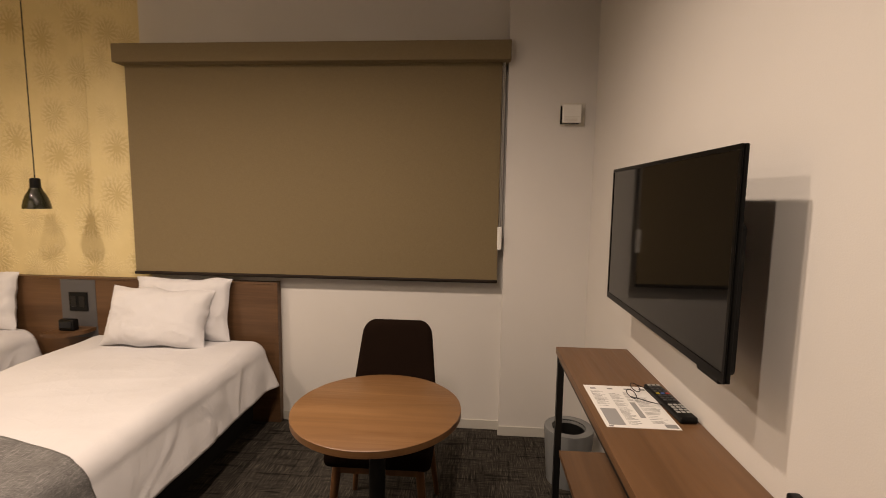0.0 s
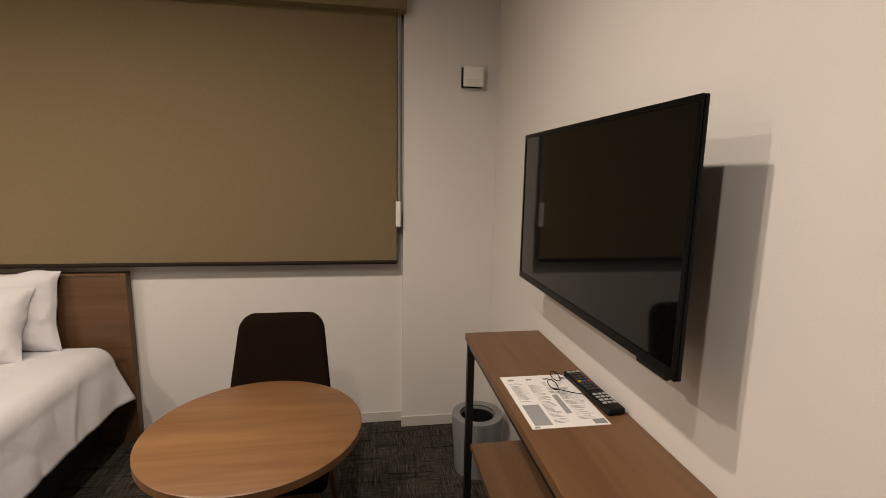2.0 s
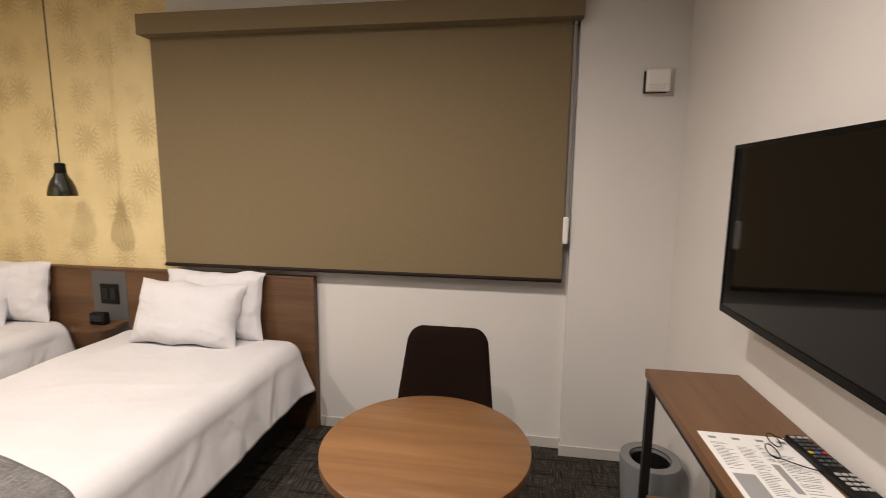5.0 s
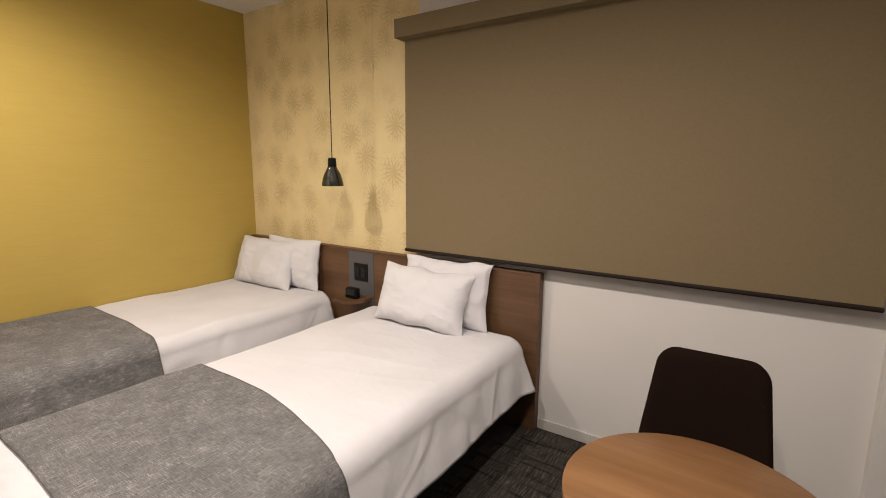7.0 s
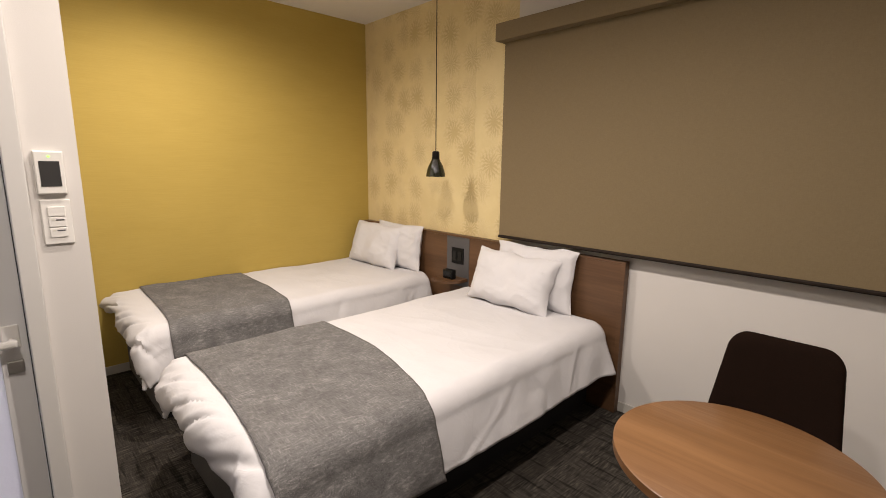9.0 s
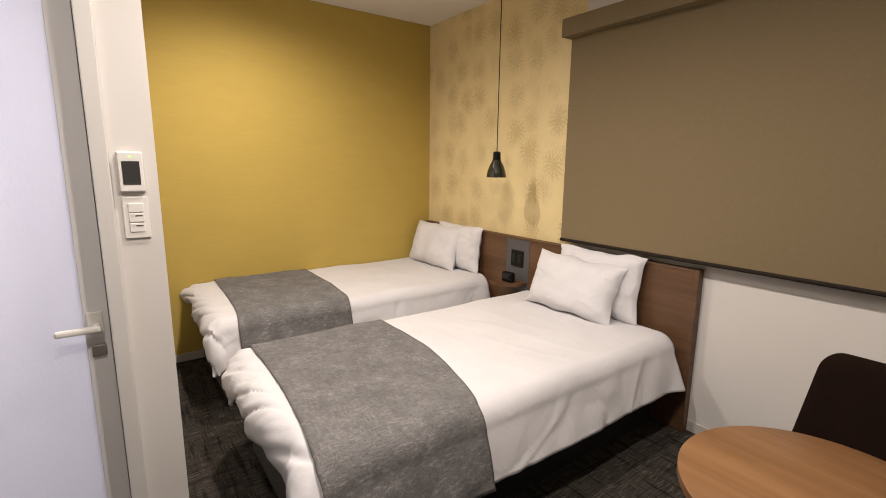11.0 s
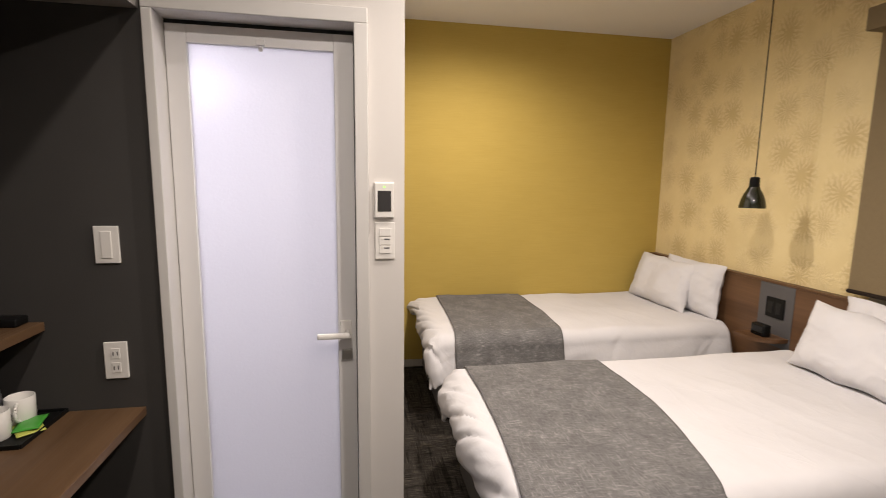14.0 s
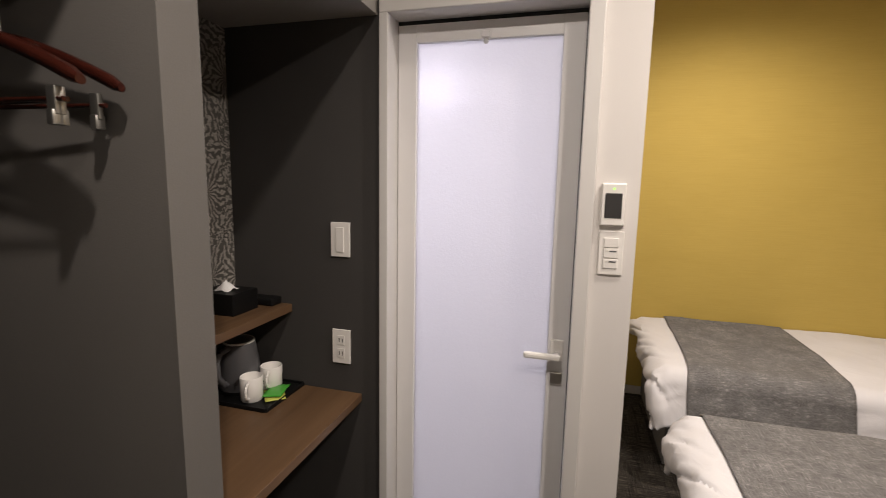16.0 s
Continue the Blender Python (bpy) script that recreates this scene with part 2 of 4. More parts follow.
def gold_paper():
    m = mat("gold_embossed_wallpaper", (0.50, 0.37, 0.19), 0.55, spec=0.4)
    n = Nodes(m)
    petal, r = bursts(n, 5.1, 4.2, 8.0, 6.2)
    cloud = n.noise(n.coords(), 5, 4, 0.6)
    soft = n.maths("ADD", r, n.maths("MULTIPLY", n.maths("SUBTRACT", n.noise(n.coords(), 15, 2), 0.5), 0.42))
    inside = n.ramp(soft, [(0.26, (1, 1, 1)), (0.57, (0, 0, 0))])
    base = n.ramp(cloud, [(0.3, (0.67, 0.54, 0.28)), (0.7, (0.74, 0.608, 0.33))])
    tan = n.mix(n.maths("MULTIPLY", inside, 0.55), base, (0.45, 0.33, 0.145))
    rim = n.maths("MULTIPLY", petal, n.ramp(soft, [(0.10, (0, 0, 0)), (0.22, (1, 1, 1)), (0.50, (1, 1, 1)), (0.64, (0, 0, 0))]))
    n.colour(n.mix(n.maths("MULTIPLY", rim, 0.6), tan, (0.74, 0.61, 0.35)))
    n.bump(n.maths("ADD", n.maths("MULTIPLY", rim, 1.0), n.maths("MULTIPLY", n.noise(n.coords(), 300, 2), 0.08)), 0.5, 0.0045)
    return m


def black_paper():
    m = mat("black_embossed_wallpaper", (0.05, 0.048, 0.045), 0.4, spec=0.5)
    n = Nodes(m)
    petal, r = bursts(n, 5.6, 4.6, 8.0, 6.5)
    worn = n.noise(n.coords(), 90, 3, 0.7)
    n.colour(n.mix(n.maths("MULTIPLY", petal, worn), (0.095, 0.089, 0.079), (0.62, 0.58, 0.52)))
    n.bump(petal, 0.9, 0.006)
    return m


def frosted():
    m = mat("frosted_door_panel", (0.80, 0.80, 0.84), 0.3, spec=0.4)
    n = Nodes(m)
    bmp = n.add("ShaderNodeBump", Strength=0.6, Distance=0.003)
    n.t.links.new(n.noise(n.coords(), 110, 3), bmp.inputs["Height"])
    n.t.links.new(bmp.outputs[0], n.b.inputs["Normal"])
    tr = n.add("ShaderNodeBsdfTranslucent", Color=(0.86, 0.86, 0.90, 1))
    rf = n.add("ShaderNodeBsdfRefraction", Color=(0.9, 0.9, 0.95, 1), Roughness=0.55, IOR=1.25)
    n.t.links.new(bmp.outputs[0], rf.inputs["Normal"])
    m1 = n.add("ShaderNodeMixShader", Fac=0.74)
    m2 = n.add("ShaderNodeMixShader", Fac=0.09)
    n.t.links.new(n.b.outputs[0], m1.inputs[1])
    n.t.links.new(tr.outputs[0], m1.inputs[2])
    n.t.links.new(m1.outputs[0], m2.inputs[1])
    n.t.links.new(rf.outputs[0], m2.inputs[2])
    n.t.links.new(m2.outputs[0], n.t.nodes["Material Output"].inputs["Surface"])
    return m


M_YELLOW, M_BLIND, M_CARPET, M_GOLD, M_BLACKPAPER, M_FROST = yellow(), blind_cloth(), carpet(), gold_paper(), black_paper(), frosted()


# ---- mesh helpers ----
def part(name, bm, material, parent=None, label="", smooth=False, recalc=True):
    me = bpy.data.meshes.new(name)
    if recalc:
        bmesh.ops.recalc_face_normals(bm, faces=bm.faces)
    bm.to_mesh(me)
    bm.free()
    if material:
        me.materials.append(material)
    if smooth:
        for p in me.polygons:
            p.use_smooth = True
        me.set_sharp_from_angle(angle=radians(40))
    ob = new(name, me)
    if parent:
        ob.parent = parent
    if label:
        ob["label"] = label
    return ob


def thing(name, label, category, at=(0, 0, 0), group=""):
    ob = new(name)
    ob.empty_display_size = 0.1
    ob.matrix_world = pose(*at)
    return tagged(ob, label, category, group)


def box(x0, x1, y0, y1, z0, z1, bevel=0.0, seg=2, bm=None):
    own = bmesh.new()
    bmesh.ops.create_cube(own, size=1, matrix=Matrix.Translation(((x0 + x1) / 2, (y0 + y1) / 2, (z0 + z1) / 2)) @ Matrix.Diagonal((x1 - x0, y1 - y0, z1 - z0, 1)))
    if bevel:
        bmesh.ops.bevel(own, geom=own.edges[:], offset=bevel, segments=seg, affect="EDGES", profile=0.5)
    return merge(bm, own)


def merge(bm, own):
    if bm is None:
        return own
    me = bpy.data.meshes.new("tmp")
    own.to_mesh(me)
    own.free()
    bm.from_mesh(me)
    bpy.data.meshes.remove(me)
    return bm


def lathe(profile, steps=40, bm=None, at=(0, 0, 0)):
    """A turned shape from (radius, height) pairs."""
    own = bmesh.new()
    rings = []
    for r, z in profile:
        if r < 1e-5:
            rings.append([own.verts.new((at[0], at[1], at[2] + z))])
        else:
            rings.append([own.verts.new((at[0] + r * math.cos(2 * math.pi * i / steps), at[1] + r * math.sin(2 * math.pi * i / steps), at[2] + z)) for i in range(steps)])
    for a, b in zip(rings, rings[1:]):
        for i in range(steps):
            j = (i + 1) % steps
            if len(a) == 1 and len(b) == 1:
                continue
            if len(a) == 1:
                own.faces.new((a[0], b[i], b[j]))
            elif len(b) == 1:
                own.faces.new((a[i], a[j], b[0]))
            else:
                own.faces.new((a[i], a[j], b[j], b[i]))
    return merge(bm, own)


def rod(p, q, r0, r1=None, steps=12, bm=None):
    """A tapered round bar from p to q."""
    own = bmesh.new()
    p, q = Vector(p), Vector(q)
    m = Matrix.Translation((p + q) / 2) @ (q - p).to_track_quat("Z", "Y").to_matrix().to_4x4()
    bmesh.ops.create_cone(own, cap_ends=True, segments=steps, radius1=r0, radius2=r1 if r1 else r0, depth=(q - p).length, matrix=m)
    return merge(bm, own)


def tube(points, r, steps=8, bm=None):
    for a, b in zip(points, points[1:]):
        bm = rod(a, b, r, r, steps, bm)
    return bm


def structure(name, bm, material, label=""):
    return tagged(part(name, bm, material, None, label), kind="structure")
# ---- the room ----
T = 0.12
BX0 = -1.9
structure("floor", box(WEST - T, EAST + T, 0.3, NORTH + T, -0.1, 0), M_CARPET, "charcoal woven carpet floor")
structure("ceiling", box(WEST - T, EAST + T, 0.3, NORTH + T, CEIL, CEIL + 0.1), M_CEIL, "plain white ceiling")
structure("wall_west", box(WEST - T, WEST, 2.9, NORTH, 0, CEIL), M_YELLOW, "mustard yellow woven wallpaper wall")
PAPER_X = -2.069
SEAM = -2.44
structure("wall_north_papered_1", box(WEST - T, SEAM - 0.001, NORTH + 0.0008, NORTH + T, 0, CEIL), M_GOLD, "cream and gold wallpaper wall with embossed burst motifs")
structure("wall_north_papered_2", box(SEAM + 0.0012, PAPER_X, NORTH, NORTH + T, 0, CEIL), M_GOLD, "cream and gold wallpaper wall with embossed burst motifs")
structure("wall_north_core", box(WEST - T, PAPER_X, NORTH + T, NORTH + T + 0.02, 0, CEIL), M_WHITE, "plain wall behind the wallpaper")
# unseen pale slab, added to bounce the bathroom light onto the frosted panel
structure("floor_bathroom", box(WEST, BX0 - T, 1.42, 2.87, 0.0, 0.02), M_BATH, "unseen pale bathroom floor, added to bounce light")
structure("wall_north", box(PAPER_X, EAST + T, NORTH, NORTH + T, 0, CEIL), M_WHITE, "white papered wall under the window")
structure("wall_pillar", box(0.17, EAST, NORTH - 0.07, NORTH, 0, CEIL), M_WHITE, "white papered pillar in the corner")
structure("wall_east", box(EAST, EAST + T, 0.3, NORTH, 0, CEIL), M_WHITE, "white papered wall behind the television")
structure("wall_south", box(-1.06, EAST, 0.3, 0.42, 0, CEIL), M_WHITE, "plain white wall")

# bathroom block with the door opening y 2.19 .. 2.82
BX = -1.9
DY0, DY1, DZ = 2.19, 2.82, 2.0
structure("wall_bathroom_north", box(WEST, BX - T, 2.87, 2.99, 0, CEIL), M_WHITE, "white wall at the foot of the beds")
structure("wall_bathroom_east", box(BX - T, BX, DY1, 2.99, 0, CEIL), M_WHITE, "white wall beside the bathroom door")
structure("wall_bathroom_head", box(BX - T, BX, DY0, DY1, DZ, CEIL), M_WHITE, "white wall above the bathroom door")
structure("wall_alcove_side", box(BX - T, BX, 1.43, 2.165, 0, CEIL), M_DARKWALL, "charcoal papered alcove side wall")
structure("wall_bathroom_post", box(BX - T, BX, 2.165, DY0, 0, CEIL), M_WHITE, "white wall strip by the door")
structure("wall_alcove_back", box(BX, -0.3, 1.43, 1.55, 0, CEIL), M_BLACKPAPER, "black embossed wallpaper at the back of the alcove")
structure("wall_bathroom_west", box(WEST - T, WEST, 1.3, 2.9, 0, CEIL), M_BATH, "white bathroom wall")
structure("wall_bathroom_south", box(WEST, BX - T, 1.3, 1.42, 0, CEIL), M_BATH, "white bathroom wall")
structure("ceiling_bathroom", box(WEST, BX - T, 1.42, 2.87, 2.22, 2.3), M_CEIL, "white bathroom ceiling")
structure("alcove_soffit", box(BX, -1.15, 1.55, 2.15, 2.0, CEIL), M_SOFFIT, "grey dropped ceiling over the alcove")
structure("partition", box(-1.15, -1.06, 1.55, 2.119, 0, CEIL), M_PARTITION, "grey partition between the alcove and the wardrobe")
structure("partition_end", box(-1.151, -1.059, 2.119, 2.124, 0, CEIL), M_PARTITION, "grey end strip of the partition")
structure("wardrobe_soffit", box(-1.06, -0.42, 1.56, 2.119, 2.0, CEIL), M_DARKWALL, "charcoal dropped ceiling over the wardrobe niche")
structure("wall_corridor", box(-0.42, -0.3, 0.42, 1.43, 0, CEIL), M_WHITE, "plain white wall")


def door():
    d = thing("door_1", "white bathroom door with frosted panel and lever handle, closed", "door", (BX, 2.5, 0))
    d["kind"] = "structure"
    o = Vector((BX, 2.5, 0))

    def rel(x0, x1, y0, y1, z0, z1, bevel=0.002, bm=None):
        return box(x0 - o.x, x1 - o.x, y0 - o.y, y1 - o.y, z0, z1, bevel, 2, bm)
    # casing round the opening
    c = rel(BX - 0.13, BX + 0.02, 2.163, DY0 + 0.004, 0, DZ, 0.003)
    c = rel(BX - 0.13, BX + 0.02, DY1 - 0.004, 2.862, 0, DZ, 0.003, c)
    c = rel(BX - 0.13, BX + 0.02, 2.163, 2.862, DZ, 2.05, 0.003, c)
    part("door_frame", c, M_TRIM, d)
    fx0, fx1 = -2.0, -1.972
    st = rel(fx0, fx1, 2.196, 2.262, 0.03, 1.985)
    st = rel(fx0, fx1, 2.744, 2.812, 0.03, 1.985, 0.002, st)
    st = rel(fx0, fx1, 2.262, 2.744, 1.926, 1.985, 0.002, st)
    st = rel(fx0, fx1, 2.262, 2.744, 0.03, 0.16, 0.002, st)
    # black strips fill the gaps round the leaf, standing in for their shade
    shade_strip = rel(-1.998, -1.978, 2.19, 2.82, 1.986, 1.999, 0)
    part("gap_shade", shade_strip, M_BLACK, d, "black strip painting the shade in the gap round the leaf")
    part("gap_shade", rel(-1.998, -1.978, 2.8125, 2.8155, 0.03, 1.985, 0), M_BLACK, d, "black strip painting the shade in the gap round the leaf")
    part("gap_shade", rel(-1.998, -1.978, 2.1942, 2.1955, 0.03, 1.985, 0), M_BLACK, d, "black strip painting the shade in the gap round the leaf")
    leaf = part("leaf", st, M_ALU, d, "satin grey aluminium door stiles")
    part("frosted_panel", rel(-1.992, -1.986, 2.262, 2.744, 0.16, 1.926, 0), M_FROST, leaf, "frosted translucent panel lit from behind")
    h = rel(-1.972, -1.962, 2.752, 2.796, 0.87, 0.945, 0.004)
    h = rod((-1.965 - o.x, 2.777 - o.y, 0.895), (-1.925 - o.x, 2.777 - o.y, 0.895), 0.011, bm=h)
    h = rel(-1.938, -1.918, 2.668, 2.79, 0.884, 0.906, 0.007, h)
    part("door_handle", h, M_PLASTIC, leaf, "white lever handle")
    k = rel(-1.972, -1.960, 2.757, 2.797, 0.79, 0.83, 0.003)
    part("lock", k, M_STEEL, leaf, "small steel lock plate")
    part("hook", rod((-1.985 - o.x, 2.50 - o.y, 1.93), (-1.965 - o.x, 2.50 - o.y, 1.915), 0.008, bm=rel(-1.975, -1.965, 2.485, 2.515, 1.93, 1.95, 0.002)), M_ALU, d)


door()


def baseboard():
    h, d = 0.06, 0.008
    for name, b in (("baseboard_north", (-1.22, 0.17, NORTH - d, NORTH)), ("baseboard_pillar", (0.17 - d, EAST - d, NORTH - 0.07 - d, NORTH - 0.07)), ("baseboard_east", (EAST - d, EAST, 0.42, NORTH - 0.07)),
                    ("baseboard_west", (WEST, WEST + d, 2.99, NORTH - 0.06)), ("baseboard_foot", (WEST + d, BX, 2.99, 2.99 + d)), ("baseboard_bathroom", (BX, BX + d, 2.865, 2.99))):
        structure(name, box(*b, 0, h, 0.002), M_SKIRT, "pale grey vinyl skirting")


baseboard()


# ---- the window's blind ----
def blind():
    d = thing("roller_blind", "taupe roller blind with valance box, fully lowered over the window", "blind", (-0.98, NORTH, 0.95))
    o = Vector((-0.98, NORTH, 0.95))

    def rel(x0, x1, y0, y1, z0, z1, bevel=0.0, bm=None):
        return box(x0 - o.x, x1 - o.x, y0 - o.y, y1 - o.y, z0 - o.z, z1 - o.z, bevel, 2, bm)
    part("cloth", rel(-2.12, 0.134, 5.278, 5.2805, 0.965, 2.25), M_BLIND, d)
    part("valance", rel(-2.149, 0.179, 5.213, NORTH, 2.215, 2.32, 0.003), M_BLIND, d)
    part("bottom_bar", rel(-2.125, 0.137, 5.268, 5.288, 0.948, 0.968, 0.006), M_BROWNBAR, d, "dark brown bottom bar")
    ch = rod((0.142 - o.x, 5.262 - o.y, 2.21 - o.z), (0.142 - o.x, 5.262 - o.y, 1.28 - o.z), 0.0022)
    ch = rod((0.150 - o.x, 5.262 - o.y, 2.21 - o.z), (0.150 - o.x, 5.262 - o.y, 1.28 - o.z), 0.0022, bm=ch)
    part("chain", ch, M_CHAIN, d, "beaded pull chain")
    part("chain_weight", rel(0.129, 0.155, 5.252, 5.268, 1.15, 1.285, 0.005), M_PLASTIC, d, "white plastic chain holder")


blind()


# ---- headboard ----
def headboard():
    d = thing("headboard", "long walnut laminate headboard panel behind both beds", "headboard", (-2.5, NORTH, 0))
    o = Vector((-2.5, NORTH, 0))

    def rel(x0, x1, y0, y1, z0, z1, bevel=0.0, bm=None):
        return box(x0 - o.x, x1 - o.x, y0 - o.y, y1 - o.y, z0 - o.z, z1 - o.z, bevel, 2, bm)
    part("panel", rel(WEST + 0.002, -1.245, 5.3005, NORTH - 0.002, 0, 0.897, 0.0015), M_WALNUT, d)
    part("end_cap", rel(-1.245, -1.219, 5.298, NORTH - 0.002, 0, 0.912, 0.002), M_WALNUT, d)
    part("top_cap", rel(WEST + 0.002, -1.2455, 5.298, NORTH - 0.002, 0.8975, 0.912, 0.002), M_WALNUT, d)
    part("inset_panel", rel(-2.656, -2.42, 5.2975, 5.3004, 0.52, 0.896), M_GREYPANEL, d, "dark grey service panel")


headboard()


def bedside_shelf():
    d = thing("bedside_shelf", "small walnut shelf between the beds with a rounded corner", "shelf", (-2.645, 5.3, 0.568))
    bm = bmesh.new()
    pts = [(0.01, 0), (0.01, -0.19)]
    for i in range(13):
        a = -math.pi / 2 + math.pi / 2 * i / 12
        pts.append((0.085 + 0.13 * math.cos(a), -0.06 + 0.13 * math.sin(a)))
    pts.append((0.215, 0))
    f = bm.faces.new([bm.verts.new((x, y, 0)) for x, y in pts])
    r = bmesh.ops.extrude_face_region(bm, geom=[f])
    bmesh.ops.translate(bm, verts=[v for v in r["geom"] if isinstance(v, bmesh.types.BMVert)], vec=(0, 0, 0.022))
    part("board", bm, M_WALNUT, d)


bedside_shelf()


# ---- beds ----
class Drape:
    """A cloth laid over a bed: maps a point of the cloth to its place."""

    def __init__(self, cx, half, head, foot, top, r=0.085, flare=0.29, short_end=0.0):
        self.cx, self.half, self.head, self.foot, self.top, self.r, self.flare, self.short_end = cx, half, head, foot, top, r, flare, short_end

    def at(self, s, y, lift=0.0, seed=0.0, wrinkle=1.0):
        ex = max(0.0, abs(s) - self.half)
        ey = max(0.0, self.foot - y)
        full = math.hypot(ex, ey)
        e = min(full, max(ex, ey) * 1.05)
        bx, by = self.cx + max(-self.half, min(self.half, s)), max(self.foot, y)
        dx, dy = (math.copysign(ex, s) / full, -ey / full) if full > 0 else (0.0, 0.0)
        wx, wy = dx * dx, dy * dy
        # the side hangs straight below a rounded edge
        r = self.r + lift
        a = min(e / r, math.pi / 2)
        rest = max(0.0, e - r * math.pi / 2)
        side_out, side_drop = r * math.sin(a) + rest * self.flare, r * (1 - math.cos(a)) + rest * 0.95
        # the foot end rolls over and under in a soft fat fold
        short = 1.0 - self.short_end * max(0.0, min(1.0, (-s - self.half + 0.42) / 0.3))
        b = min(e / 0.0925, 3.0)
        roll_out = (0.088 + lift) * math.sin(b)
        roll_drop = (0.103 + lift) * (1 - math.cos(b)) * short * (1 + 0.22 * noise.noise(Vector((s * 3.7, seed, 1.0))))
        corner = 4 * wx * wy * min(1.0, e / 0.2)
        out = wx * side_out + wy * roll_out + 0.02 * corner
        drop = wx * side_drop + wy * roll_drop + 0.065 * corner
        p = Vector((bx + dx * out, by + dy * out, self.top + lift - drop))
        # soft swells and a few long faint ridges on top
        q = Vector((p.x * 2.3 + seed, p.y * 2.3, p.z * 2.3))
        n = noise.noise(q * 1.1) * 0.010 + noise.noise(q * 2.7) * 0.006
        ridge = 1 - abs(noise.noise(Vector((p.x * 1.4 + p.y * 1.0 + seed, p.y * 4.6 - p.x * 1.5, seed)))) * 3
        n += max(0.0, ridge) ** 2 * 0.0022
        p.z += n * wrinkle * (1 - min(1, e / 0.15))
        # wide buckles on the hanging side
        if ex > 0:
            k = min(1.0, max(0.0, ex - 0.05) / 0.16) * wx
            u, v = p.y, p.z
            fold = noise.noise(Vector((u * 2.6 + v * 1.6 + seed, seed, v * 1.4))) * 0.020
            fold += noise.noise(Vector((u * 6.5 - v * 5.0 + seed, seed + 2, v * 3.0))) * 0.009
            pinch = 1 - abs(noise.noise(Vector((u * 3.2 - v * 3.4, v * 2.2 + seed, seed + 4)))) * 4.5
            fold += max(0.0, pinch) ** 2 * 0.009
            p.x += math.copysign(fold * k * wrinkle, s)
            p.z += noise.noise(Vector((u * 2.1 + seed, 3.0, seed))) * 0.016 * min(1.0, ex / 0.3) * wx
            tip = max(0.0, 1 - (self.head - y) / 0.22) ** 2 * min(1.0, ex / 0.3)
            p.x += math.copysign(0.020 * tip, s)
            p.z -= 0.020 * tip
        # gathered lobes round the foot end, parted by sharp slanting creases
        g = max(0.0, min(1.0, (self.foot + 0.05 - y) / 0.12))
        if g > 0:
            g = g * g * (3 - 2 * g)
            turn = wx * a + wy * b
            side = Vector((dx * math.sin(turn), dy * math.sin(turn), math.cos(turn)))
            d = self.foot - y
            lobe = noise.noise(Vector((s * 2.9 + d * 3.5, d * 2.0 + seed, seed + 1.3))) * 0.046
            lobe += noise.noise(Vector((s * 6.0 - d * 4.0 + seed, d * 4.0, seed + 5.0))) * 0.012
            cut = 1 - abs(noise.noise(Vector((s * 3.3 + d * 6.0 + seed, d * 1.4, seed + 8.1)))) * 8.0
            lobe -= max(0.0, cut) ** 1.5 * 0.017
            fine = 1 - abs(noise.noise(Vector((s * 8 + d * 9 + seed, d * 6, seed + 3)))) * 7.0
            lobe += max(0.0, fine) ** 2 * 0.007
            p += side * lobe * g
        return p


def sheet(drape, s0, s1, y0, y1, step, lift=0.0, seed=0.0, wrinkle=1.0, clip=None, skew=(0, 0)):
    bm = bmesh.new()
    ns, ny = int((s1 - s0) / step), int((y1 - y0) / step)
    grid = []
    for j in range(ny + 1):
        row = []
        for i in range(ns + 1):
            s, y = s0 + (s1 - s0) * i / ns, y0 + (y1 - y0) * j / ny
            k = max(0.0, min(1.0, (s + 0.25) / 0.8))
            y -= (skew[0] + (skew[1] - skew[0]) * j / ny) * k * k
            p = drape.at(s, y, lift, seed, wrinkle)
            if clip:
                p.x = max(clip, p.x)
            row.append(bm.verts.new(p))
        grid.append(row)
    for a, b in zip(grid, grid[1:]):
        for i in range(ns):
            bm.faces.new((a[i], a[i + 1], b[i + 1], b[i]))
    return bm


def thicken(ob, t):
    m = ob.modifiers.new("thickness", "SOLIDIFY")
    m.thickness, m.offset = t, -1
    return ob


